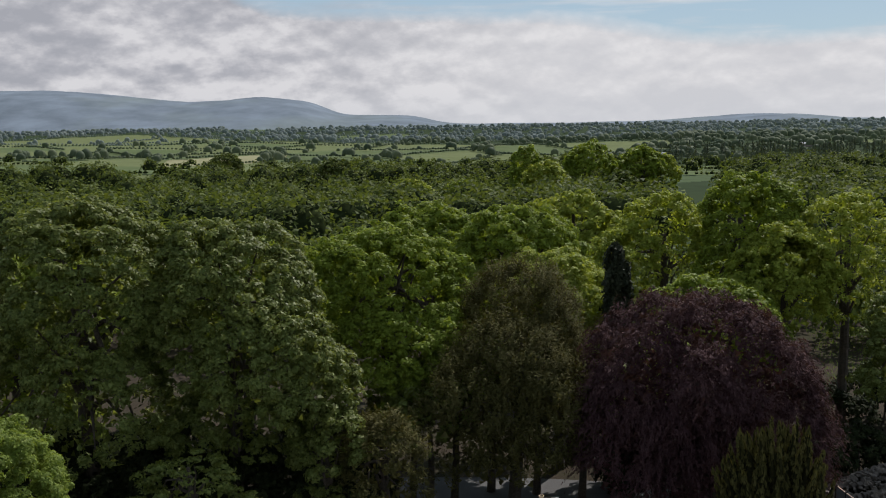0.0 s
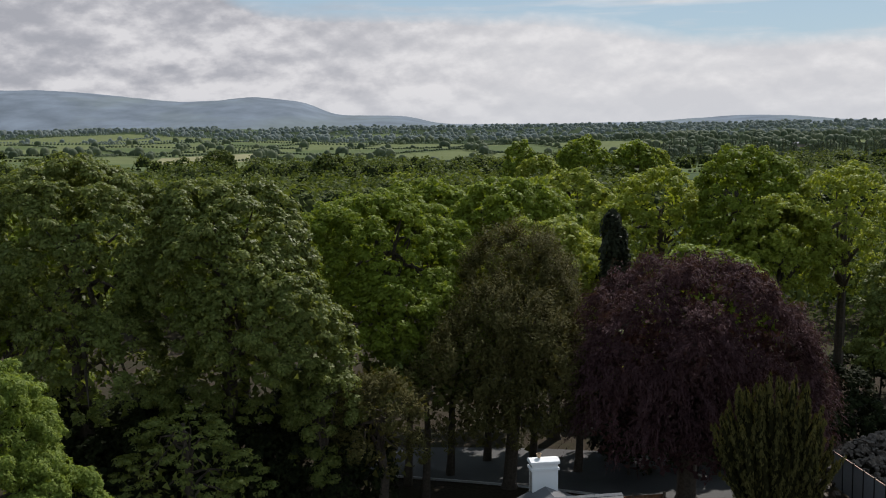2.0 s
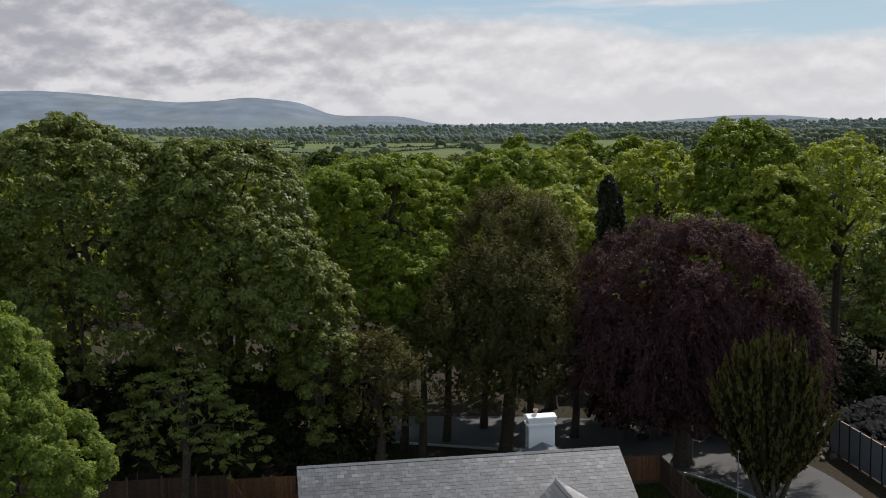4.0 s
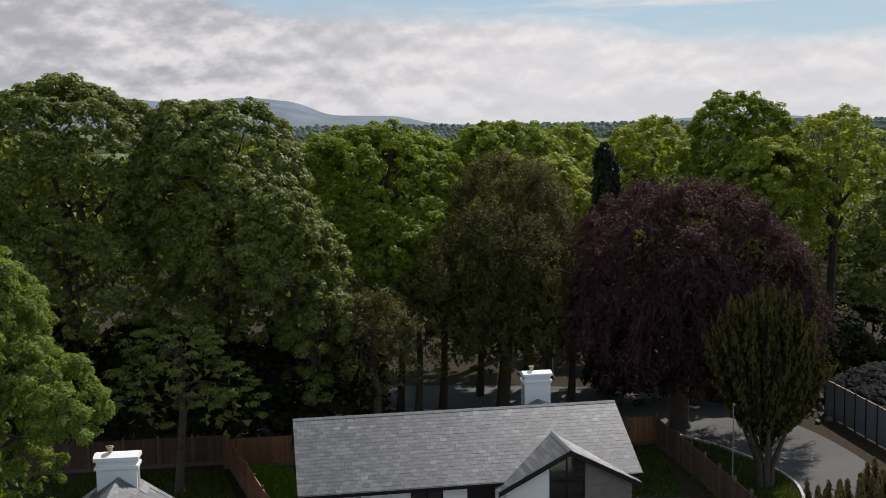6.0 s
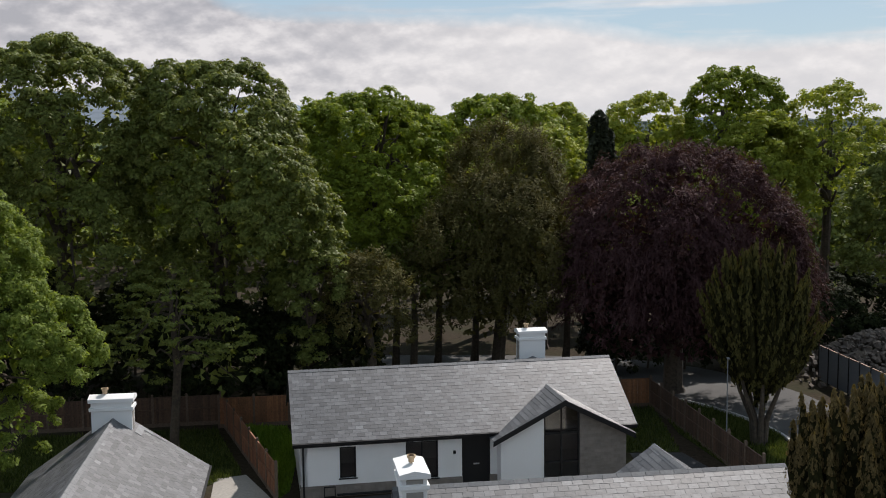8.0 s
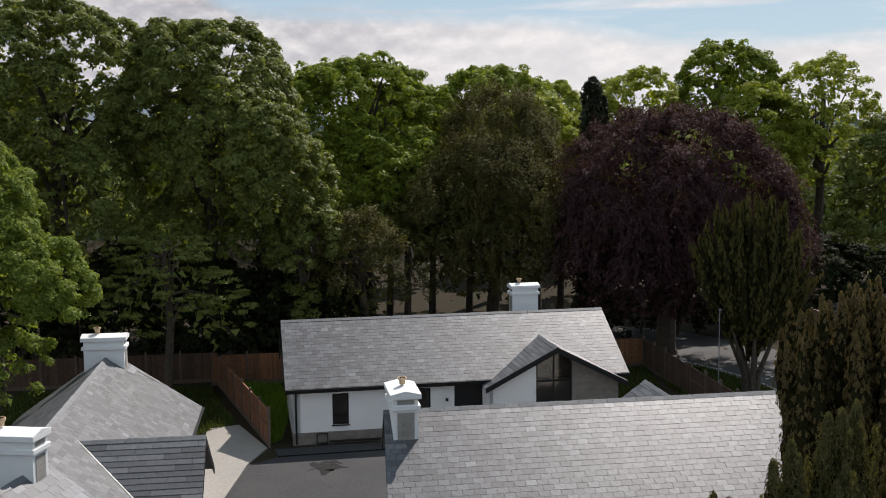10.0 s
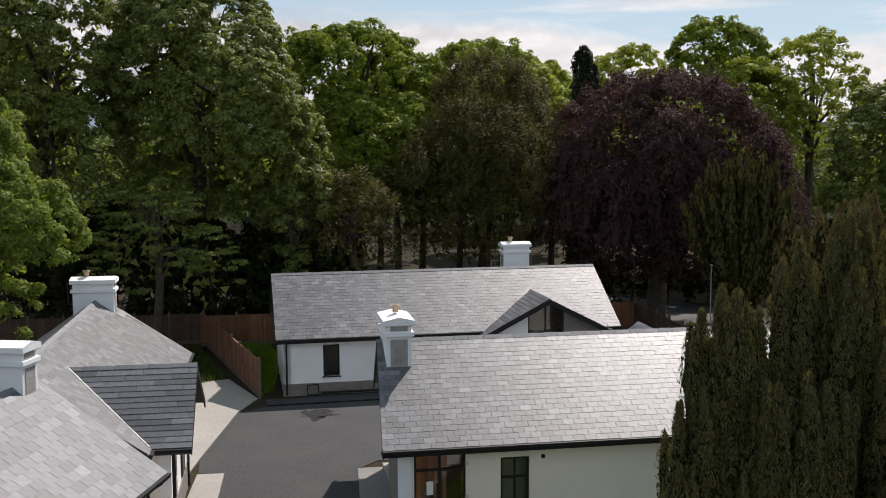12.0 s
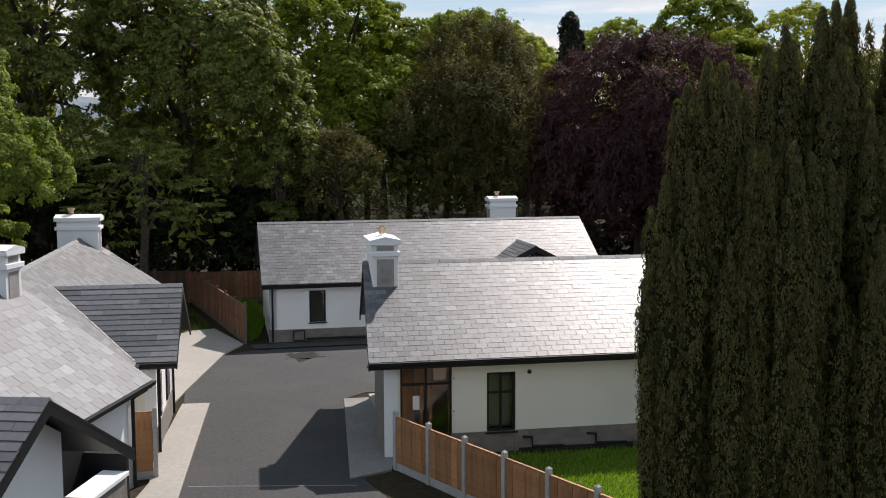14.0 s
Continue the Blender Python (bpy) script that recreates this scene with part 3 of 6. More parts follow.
for (ax, ay), (bx, by), (cx2, cy2), (dx, dy) in zip(kerb_line, kerb_line[1:], ribbon(kerb_line, 0.14), ribbon(kerb_line, 0.14)[1:]):
    kb.prism([(ax, ay, 0.13), (bx, by, 0.13), (dx, dy, 0.13), (cx2, cy2, 0.13)], (0, 0, -0.15))
tagged(part("kerb", kb, M["kerb"], None, "pale concrete kerb curving along the lane"), category="kerb", kind="structure")


def paving(pts, label):
    """Concrete paving as a slab with its own flags on it."""
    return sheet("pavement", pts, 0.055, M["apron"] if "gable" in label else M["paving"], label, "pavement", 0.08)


paving([(-6.35, 21.5), (-5.15, 21.5), (-5.42, 23.6), (-6.45, 32.0), (-7.3, 31.9), (-6.75, 26.3), (-6.3, 24.0)], "pale concrete apron along the house wall")
paving([(-7.6, 33.6), (-7.5, 39.75), (-7.1, 42.0), (-9.0, 45.6), (-10.3, 45.0), (-9.2, 38.4), (-8.2, 33.0), (-7.6, 32.2)], "pale concrete path beside the fence")
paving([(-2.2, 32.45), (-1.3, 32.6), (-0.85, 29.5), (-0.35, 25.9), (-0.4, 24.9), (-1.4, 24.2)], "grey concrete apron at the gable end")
sheet("pavement", [(-6.75, 41.75), (-6.45, 40.80), (-2.0, 41.75), (2.0, 42.4), (1.8, 43.9)], 0.05, M["tar"], "dark strip of paving under the front wall", "pavement", 0.08)
tagged(part("edging", Solid().prism([(-6.45, 40.74, 0.075), (-2.0, 41.69, 0.075), (-2.0, 41.76, 0.075), (-6.46, 40.81, 0.075)], (0, 0, -0.09)), M["black"], None, "black edging along the tarmac"), category="edging", kind="structure")
g = random.Random(9)
blot = [(-4.35 + (0.62 + g.uniform(-0.34, 0.42)) * math.cos(a / 22 * math.tau), 39.5 + (0.75 + g.uniform(-0.42, 0.5)) * math.sin(a / 22 * math.tau)) for a in range(22)]
sheet("oil_stain", blot, 0.027, M["stain"], "dark oil stain on the tarmac", "stain", 0.003)
tagged(part("drive_line", Solid().box(-5.3, -1.2, 23.75, 23.79, 0.022, 0.026), M["apron"], None, "pale joint line across the tarmac"), category="joint", kind="structure")


def lawn(pts, label, blades, seed, tall=0.11, rough=False):
    """A patch of turf with real blades standing on it."""
    # rough picks the greens with tree shade in them
    sheet("lawn", pts, 0.03, M["shade_dulled_turf"] if rough else M["turf"], label, "lawn", 0.06)
    rng = np.random.default_rng(seed)
    p = np.array(pts)
    lo, hi = p.min(0), p.max(0)
    q = rng.uniform(lo, hi, (blades * 2, 2))
    inside = np.zeros(len(q), bool)
    j = len(p) - 1
    for i in range(len(p)):
        cut = ((p[i, 1] > q[:, 1]) != (p[j, 1] > q[:, 1])) & (q[:, 0] < (p[j, 0] - p[i, 0]) * (q[:, 1] - p[i, 1]) / (p[j, 1] - p[i, 1] + 1e-9) + p[i, 0])
        inside ^= cut
        j = i
    q = q[inside][:blades]
    n = len(q)
    a = rng.uniform(0, 2 * np.pi, n)
    h = tall * rng.uniform(0.5, 1.4, n)
    wd = 0.014 if tall < 0.15 else 0.03
    v = np.zeros((n, 3, 3))
    v[:, 0] = np.c_[q[:, 0] - wd * np.cos(a), q[:, 1] - wd * np.sin(a), np.full(n, 0.03)]
    v[:, 1] = np.c_[q[:, 0] + wd * np.cos(a), q[:, 1] + wd * np.sin(a), np.full(n, 0.03)]
    v[:, 2] = np.c_[q[:, 0] + 0.5 * h * np.sin(a), q[:, 1] + 0.5 * h * np.cos(a), 0.03 + h]
    bulk("grass", v.reshape(-1, 3), 3, M["shade_dulled_blade"] if rough else M["blade"], None, "long green grass, dulled for tree shade" if rough else "long bright green grass", "grass")


def bulk(name, v, sides, mat, parent, label="", category=""):
    """One mesh of very many small faces of the same number of sides."""
    me = bpy.data.meshes.new(name)
    n = len(v) // sides
    me.vertices.add(len(v))
    me.vertices.foreach_set("co", np.ascontiguousarray(v, np.float32).ravel())
    me.loops.add(len(v))
    me.loops.foreach_set("vertex_index", np.arange(len(v), dtype=np.int32))
    me.polygons.add(n)
    me.polygons.foreach_set("loop_start", np.arange(0, len(v), sides, dtype=np.int32))
    me.materials.append(mat)
    me.update(calc_edges=True)
    ob = new(name, me)
    if parent is not None:
        ob.parent = parent
    return tagged(ob, label, category, kind="stuff")


lawn([(0.2, 25.4), (1.9, 22.9), (4.6, 18.6), (7.5, 14.5), (14.0, 16.0), (13.0, 27.9), (0.2, 25.75)], "bright green lawn before the house front", 70000, 3, 0.11)
lawn([(-7.0, 42.6), (-11.9, 54.2), (-8.4, 53.4), (-7.2, 49.5), (-6.7, 43.4)], "green strip of lawn beside the gable", 9000, 4, 0.2)
lawn([(-9.2, 45.7), (-12.0, 53.2), (-21.5, 51.8), (-20.0, 43.5), (-11.0, 43.6)], "green lawn between the side house and the fence, darkened for shade", 14000, 5, 0.2, True)
lawn([(8.7, 48.8), (11.1, 48.8), (11.3, 57.2), (2.0, 55.6), (2.0, 49.6)], "rough lawn in the back garden, its green darkened for shade", 8000, 6, 0.2, True)
lawn([(13.6, 38), (14.9, 38), (15.2, 43.8), (16.3, 47.4), (16.7, 51.6), (14.6, 56.6), (11.5, 59.6), (11.7, 52), (13.5, 43)], "rough grass verge round the yew, its green darkened for shade", 12000, 7, 0.22, True)
lawn([(33, 96), (50, 92), (62, 125), (40, 128)], "sunlit lawn beyond the trees", 9000, 8, 0.4)
sheet("gravel", [(-9, 79), (5, 80), (4, 90), (-9, 90)], 0.03, M["gravel"], "dusty gravel beyond the trunks", "gravel")


# ---- the houses ----
def gable_end(x0, x1, y, z_eave, z_top, thick, z0=0.0):
    """A gable wall across x0..x1 at y (outline in xz), pushed back by thick."""
    return Solid().prism([(x0, y, z0), (x1, y, z0), (x1, y, z_eave), ((x0 + x1) / 2, y, z_top), (x0, y, z_eave)], (0, thick, 0))


def end_wall(x, y0, y1, z_eave, z_top, thick):
    return Solid().prism([(x, y0, 0), (x, y1, 0), (x, y1, z_eave), (x, (y0 + y1) / 2, z_top), (x, y0, z_eave)], (thick, 0, 0))


def main_block(h, length, depth, eave, ridge, over, ends, holes, front_mat, end_mats, plinth, singles, seed, skip=None, stepped=0.0, skew=0.0):
    """A gabled block along x: front wall at y = 0. Returns the roof part and the slope."""
    ry = depth / 2
    slope = (ridge - eave) / (ry + over)
    at_wall = eave + slope * over - 0.09
    t = 0.3
    part("front_wall", wall_with_holes(length, at_wall, t, holes, plinth), front_mat, h)
    base_holes = [(a, b, c, d) for a, b, c, d in holes if c < plinth]
    pw = Solid()
    xs = sorted({0.0, length, *(q for a, b, c, d in base_holes for q in (a, b))})
    for a, b in zip(xs, xs[1:]):
        if not any(q[0] <= a and q[1] >= b for q in base_holes):
            pw.box(a - 0.03, b + 0.03, -0.03, t, 0, plinth)
        else:
            lows = [q[2] for q in base_holes if q[0] <= a and q[1] >= b]
            if lows[0] > 0.03:
                pw.box(a, b, 0.0, t, 0, lows[0])
    part("plinth", pw, M["stone"], h, "grey stone plinth")
    part("back_wall", Solid().box(0.8 if stepped else 0, length, depth - t, depth, 0, at_wall), M["white"], h)
    if stepped:
        part("end_wall", Solid().box(0, 0.3, 0.3, stepped, 0, at_wall), end_mats[0], h)
        part("return_wall", Solid().box(0.3, 1.1, stepped - 0.3, stepped, 0, at_wall), end_mats[0], h)
        part("end_wall", Solid().box(0.8, 1.1, stepped, depth - 0.3, 0, at_wall), end_mats[0], h)
        part("gable_infill", Solid().prism([(0.0, 0, at_wall), (2 * skew, depth, at_wall), (skew, depth / 2, ridge - 0.12)], (0.25, 0, 0)), M["black"], h)
    else:
        part("end_wall", end_wall(0, 0, depth, at_wall, ridge - 0.12, 0.3), end_mats[0], h)
    part("end_wall", end_wall(length - 0.3, 0, depth, at_wall, ridge - 0.12, 0.3), end_mats[1], h)
    part("floor_slab", Solid().box(0.3, length - 0.3, 0.3, depth - 0.3, 0, 0.12), M["room"], h)
    part("inner_wall", Solid().box(0.3, length - 0.3, depth * 0.62, depth * 0.62 + 0.1, 0.12, at_wall), M["room"], h)
    part("inner_ceiling", Solid().box(0.3, length - 0.3, 0.3, depth - 0.3, at_wall - 0.15, at_wall - 0.1), M["room"], h)
    x0, x1 = -ends[0], length + ends[1]
    xr, xb = x0 + skew, x0 + 2 * skew
    roof = part("roof", slab([(x0, -over, eave), (x1, -over, eave), (x1, ry, ridge), (xr, ry, ridge)]), M["black"], h, "pitched roof of grey natural slate")
    part("back_slope", slab([(x1, depth + over, eave), (xb, depth + over, eave), (xr, ry, ridge), (x1, ry, ridge)]), M["slate"], roof)
    up = Vector((0, ry + over, ridge - eave))
    slates(roof, (x0, -over - 0.03, eave - 0.015), (1, 0, 0), up, x1 - x0, up.length + 0.02, lo=(lambda q: skew * q / up.length) if skew else None, singles=singles, seed=seed, skip=skip)
    ridge_tiles(roof, (xr, ry, ridge), (x1, ry, ridge))
    part("fascia", Solid().box(x0, x1, -over + 0.0, -over + 0.03, eave - 0.22, eave - 0.03), M["black"], h, "black fascia board")
    part("soffit", Solid().box(x0, x1, -over + 0.03, 0.0, eave - 0.20, eave - 0.17), M["black"], h, "black soffit")
    gut = Solid()
    prof = [(-over - 0.02, eave - 0.02), (-over - 0.03, eave - 0.09), (-over - 0.09, eave - 0.11), (-over - 0.14, eave - 0.08), (-over - 0.145, eave - 0.02)]
    gut.prism([(x0, y, z) for y, z in prof], (x1 - x0, 0, 0))
    part("gutter", gut, M["black"], h, "black gutter")
    for xa, xm, xc in ((x0, xr, xb), (x1 - 0.04, x1 - 0.04, x1 - 0.04)):
        bb = Solid()
        for xe, ye in ((xa, -over), (xc, depth + over)):
            bb.prism([(xe, ye, eave - 0.08), (xm, ry, ridge - 0.08), (xm, ry, ridge - 0.26), (xe, ye, eave - 0.24)], (0.04, 0, 0))
        part("bargeboard", bb, M["black"], h, "black bargeboard")
    return roof, slope


def cross_gable(h, x0, x1, y_front, eave, apex, y_hit, seed, wall_front):
    """A gabled roof that runs forward out of the main slope: ridge along y from y_front to y_hit."""
    xm = (x0 + x1) / 2
    roof = part("gable_roof", slab([(x0, y_front, eave), (xm, y_front, apex), (xm, y_hit, apex), (x0, y_hit, eave)]), M["black"], h, "small slated gable roof")
    part("gable_deck", slab([(x1, y_front, eave), (xm, y_front, apex), (xm, y_hit, apex), (x1, y_hit, eave)]), M["black"], roof)
    rise = math.hypot(xm - x0, apex - eave)
    slates(roof, (x0 - 0.02, y_hit, eave - 0.01), (0, -1, 0), (xm - x0, 0, apex - eave), y_hit - y_front, rise, seed=seed, stretch=3.0)
    slates(roof, (x1 + 0.02, y_front, eave - 0.01), (0, 1, 0), (xm - x1, 0, apex - eave), y_hit - y_front, rise, seed=seed + 1, stretch=3.0)
    ridge_tiles(roof, (xm, y_front, apex), (xm, y_hit, apex))
    for a, b in (((x0, eave), (xm, apex)), ((x1, eave), (xm, apex))):
        part("bargeboard", Solid().prism([(a[0], y_front - 0.01, a[1] - 0.05), (b[0], y_front - 0.01, b[1] - 0.05), (b[0], y_front - 0.01, b[1] - 0.24), (a[0], y_front - 0.01, a[1] - 0.22)], (0, 0.035, 0)),
             M["black"], h, "black bargeboard")
    return roof


# the white bungalow at the end of the drive
A = thing("bungalow", "white rendered bungalow with slate roof and glazed front gable", "house", pose(-6.06, 42.45, 0, 0, 0, 11.2), "slate-roofed bungalows")
holes = [(1.65, 2.34, 0.79, 2.13), (4.46, 5.86, 0.54, 2.17), (6.90, 8.15, 0.05, 2.28), (8.75, 13.6, 0.12, 2.35)]
roofA, mA = main_block(A, 14.25, 6.75, 2.50, 4.75, 0.35, (0.32, 0.42), holes, M["white"], (M["white"], M["white"]), 0.52, 300, 11)
window(A, 1.65, 2.34, 0, 0.79, 2.13)
window(A, 4.46, 5.86, 0, 0.54, 2.17, bars=(5.16,))
dr = part("front_door", Solid().box(6.98, 8.07, 0.10, 0.15, 0.1, 2.2), M["black"], A, "black front door")
part("door_casing", Solid().box(6.90, 6.98, 0.06, 0.2, 0.05, 2.28).box(8.07, 8.15, 0.06, 0.2, 0.05, 2.28).box(6.98, 8.07, 0.06, 0.2, 2.2, 2.28), M["black"], dr)
part("letter_plate", Solid().box(7.42, 7.68, 0.085, 0.1, 0.98, 1.04), M["metal"], dr, "bright letter plate")
part("wall_lamp", Solid().box(6.52, 6.62, -0.08, 0.0, 1.55, 1.68), M["black"], A, "small wall lamp beside the door")
downpipe(A, 0.12, -0.06, 0.05, 2.35)
part("bin_rail", Solid().box(0.95, 0.99, -0.12, -0.08, 0.03, 0.45).box(1.40, 1.44, -0.12, -0.08, 0.03, 0.45).box(0.95, 1.44, -0.12, -0.08, 0.45, 0.49).box(0.95, 1.44, -0.12, -0.08, 0.03, 0.07), M["black"], A, "square black pipe guard")
part("ground_pipe", Solid().tube([(1.5, -0.12, 0.12), (4.2, -0.12, 0.12)], [0.05, 0.05], 8), M["black"], A, "black pipe along the plinth")
GX0, GX1, GXM, GY = 8.45, 14.05, 11.2, -0.70


def under(x):
    return 3.87 - 0.514 * abs(x - GXM) - 0.14


part("gable_wall", Solid().prism([(GX0, GY, 0), (10.35, GY, 0), (10.35, GY, under(10.35)), (GX0, GY, under(GX0))], (0, 0.3, 0)), M["white"], A, "white gable wall")
part("gable_stone", Solid().prism([(11.95, GY, 0), (GX1, GY, 0), (GX1, GY, under(GX1)), (11.95, GY, under(11.95))], (0, 0.3, 0)), M["stone"], A, "coursed grey stone facing")
part("gable_side", Solid().box(GX0, GX0 + 0.3, GY + 0.3, 0.0, 0, 2.45), M["white"], A)
part("gable_side", Solid().box(GX1 - 0.3, GX1, GY + 0.3, 0.0, 0, 2.45), M["white"], A)
gw = new("gable_window")
gw.parent = A
gw["label"] = "tall pointed glazing in black casing"
cs = Solid()
for xa, xb in ((10.35, 10.42), (11.88, 11.95), (11.12, 11.18)):
    xm2 = (xa + xb) / 2
    cs.box(xa, xb, GY + 0.06, GY + 0.14, 0.1, under(xm2) - 0.02)
cs.box(10.42, 11.88, GY + 0.062, GY + 0.138, 0.1, 0.2).box(10.42, 11.88, GY + 0.062, GY + 0.138, 1.05, 1.12).box(10.42, 11.88, GY + 0.062, GY + 0.138, 2.30, 2.40)
part("window_casing", cs, M["black"], gw, "black casing bars")
for xa, xb in ((10.42, 11.12), (11.18, 11.88)):
    for za, zb in ((0.2, 1.05), (1.12, 2.30), (2.40, None)):
        top = [(xb, GY + 0.1, zb), (xa, GY + 0.1, zb)] if zb else [(xb, GY + 0.1, under(xb)), (max(xa, min(xb, GXM)), GY + 0.1, under(max(xa, min(xb, GXM)))), (xa, GY + 0.1, under(xa) - 0.001)]
        pn = part("pane", Solid().prism([(xa, GY + 0.1, za), (xb, GY + 0.1, za), *top], (0, 0.008, 0)), M["glass"], gw)
        pn.visible_shadow = False
cross_gable(A, 8.05, 14.35, -1.05, 2.25, 3.87, 2.0, 21, GY)
rear = part("rear_roof", slab([(9.3, 3.4, 3.1), (11.8, 3.4, 4.25), (11.8, 6.9, 4.25), (9.3, 6.9, 3.1)]), M["slate"], A, "slated rear wing roof")
part("rear_deck", slab([(14.3, 3.4, 3.1), (11.8, 3.4, 4.25), (11.8, 6.9, 4.25), (14.3, 6.9, 3.1)]), M["slate"], rear)
part("rear_wall", gable_end(9.5, 14.1, 6.6, 2.9, 4.1, 0.25), M["white"], A)
chimney(A, 11.8, 6.85, 2.8, 5.66, 1.30, 0.70)

# the nearer bungalow on the right of the drive
B = thing("bungalow", "cream rendered bungalow with long slate roof and glazed door", "house", pose(-0.57, 26.05, 0, 0, 0, 9.7), "slate-roofed bungalows")
holesB = [(0.38, 1.77, 0.06, 2.44), (2.72, 3.51, 0.56, 2.18)]
roofB, mB = main_block(B, 11.7, 7.1, 2.68, 4.82, 0.42, (0.50, 0.40), holesB, M["cream"], (M["stone"], M["cream"]), 0.58, 300, 31, stepped=2.5, skew=0.30)
window(B, 2.72, 3.51, 0, 0.56, 2.18, bars=(3.115,), rails=(1.62,))
window(B, 0.38, 1.77, 0, 0.06, 2.44, bars=(1.075,), rails=(1.93,), name="glazed_door", label="brown-framed double glazed door with top lights")
part("corner_pier", Solid().box(-0.06, 0.30, -0.10, -0.035, 0, 2.45), M["white"], B, "white corner pier")
for dx in (0.70, 1.46):
    part("door_leaf", Solid().box(dx - 0.30, dx - 0.22, 0.10, 0.15, 0.15, 1.9).box(dx + 0.22, dx + 0.30, 0.10, 0.15, 0.15, 1.9).box(dx - 0.22, dx + 0.22, 0.10, 0.15, 0.15, 0.32), M["wood"], B, "varnished brown door stiles")
part("blind", Solid().box(1.32, 1.66, 0.30, 0.32, 1.98, 2.36), M["paper"], B, "pale blind behind the top light")
part("curtain", Solid().box(1.16, 1.30, 0.34, 0.37, 0.9, 1.9), M["curtain"], B, "brown curtain edge behind the glass")
part("curtain", Solid().box(0.48, 0.62, 0.34, 0.37, 0.4, 2.3), M["curtain"], B, "brown curtain edge behind the glass")
part("net_curtain", Solid().box(2.76, 3.47, 0.42, 0.44, 0.6, 2.14), M["net"], B, "grey net curtain")
part("notice", Solid().box(0.72, 0.90, 0.072, 0.076, 1.25, 1.62), M["paper"], B, "white paper notice on the glass")
part("wall_vent", Solid().tube([(3.89, 0.0, 2.16), (3.89, -0.04, 2.16)], [0.06, 0.055], 14), M["black"], B, "round black wall vent")
for hz in (0.35, 1.15, 2.05):
    part("door_hinge", Solid().box(1.74, 1.84, -0.03, -0.004, hz, hz + 0.05), M["metal"], B, "bright hinge")
for px in (3.95, 5.75):
    part("waste_pipe", Solid().tube([(px - 0.25, -0.08, 0.40), (px, -0.08, 0.38), (px + 0.02, -0.08, 0.12), (px + 0.9, -0.08, 0.10)], [0.035] * 4, 8), M["black"], B, "black waste pipe on the plinth")
part("drain_channel", Solid().box(3.6, 11.5, -0.32, -0.05, 0.0, 0.09), M["black"], B, "dark drain channel under the wall")
chimney(B, 0.33, 3.20, 3.9, 5.72, 0.72, 1.50)
downpipe(B, 11.5, -0.06, 0.05, 2.5)


def side_house(pos, rot, wing_y, wing_half, wing_front, wing_apex, chim_top, seed, porch, length=13.5):
    """A house whose ridge runs away from the drive end, with a gabled wing towards the drive.
    Local axes: x across towards the drive (eave at 0), y along, the far gable at y = 0."""
    eave, ridge, half = 2.60, 4.85, 3.3
    h = thing("bungalow", "white house with slate roof, side wing and banded chimney", "house", pose(*pos, 0, 0, 0, rot), "slate-roofed bungalows")
    y1 = -length
    top = eave + (ridge - eave) / half * 0.4 - 0.1
    for nm, s in (("side_wall", Solid().box(-0.7, -0.4, y1 + 0.3, -0.3, 0, top)), ("side_wall", Solid().box(-6.2, -5.9, y1 + 0.3, -0.3, 0, top)),
                  ("end_wall", gable_end(-6.2, -0.4, -0.6, top, ridge - 0.15, 0.3)), ("end_wall", gable_end(-6.2, -0.4, y1 + 0.3, top, ridge - 0.15, 0.3))):
        part(nm, s, M["white"], h)
    roof = part("roof", slab([(0, y1, eave), (0, 0, eave), (-half, 0, ridge), (-half, y1, ridge)]), M["black"], h, "pitched roof of grey natural slate")
    part("roof_deck", slab([(-2 * half, y1, eave), (-2 * half, 0, eave), (-half, 0, ridge), (-half, y1, ridge)]), M["black"], roof)
    up = Vector((-half, 0, ridge - eave))
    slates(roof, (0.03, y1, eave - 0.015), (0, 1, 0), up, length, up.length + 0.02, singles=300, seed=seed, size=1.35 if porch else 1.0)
    slates(roof, (-2 * half - 0.03, 0, eave - 0.015), (0, -1, 0), Vector((half, 0, ridge - eave)), length, up.length + 0.02, seed=seed + 1)
    ridge_tiles(roof, (-half, y1, ridge), (-half, 0, ridge))
    part("gutter", Solid().prism([(0.0, y1, eave - 0.02), (0.0, y1, eave - 0.2), (0.1, y1, eave - 0.13), (0.13, y1, eave - 0.03)], (0, length, 0)), M["black"], h, "black gutter and fascia")
    for yy in (y1, -0.04):
        bb = Solid()
        for xa in (0.0, -2 * half):
            bb.prism([(xa, yy, eave - 0.07), (-half, yy, ridge - 0.07), (-half, yy, ridge - 0.25), (xa, yy, eave - 0.23)], (0, 0.04, 0))
        part("bargeboard", bb, M["black"], h, "black bargeboard")
    chimney(h, -half - (0.45 if porch else 0.05), -0.75, 3.9, chim_top, 1.45, 0.70)
    # lead let into the slates beside the stack
    k = (ridge - eave) / half
    lead = Solid()
    for xa, xb, ya, yb in ((-2.52, -2.30, -1.20, -0.1), (-2.30, -1.95, -0.42, -0.25), (-1.95, -1.5, -0.34, -0.22)):
        lead.prism([(xa, ya, eave - k * xa + 0.03), (xb, ya, eave - k * xb + 0.03), (xb, yb, eave - k * xb + 0.03), (xa, yb, eave - k * xa + 0.03)], (0, 0, 0.012))
    if not porch:
        part("roof_lead", lead, M["lead"], roof, "pale lead let into the slates beside the stack")
    # wing: ridge along x towards the drive
    a, b = wing_y - wing_half, wing_y + wing_half
    xin = -half * (wing_apex - eave) / (ridge - eave) - 0.2
    wroof = part("wing_roof", slab([(xin, a, eave), (wing_front, a, eave), (wing_front, wing_y, wing_apex), (xin, wing_y, wing_apex)]), M["black"], h, "slated roof of the side wing")
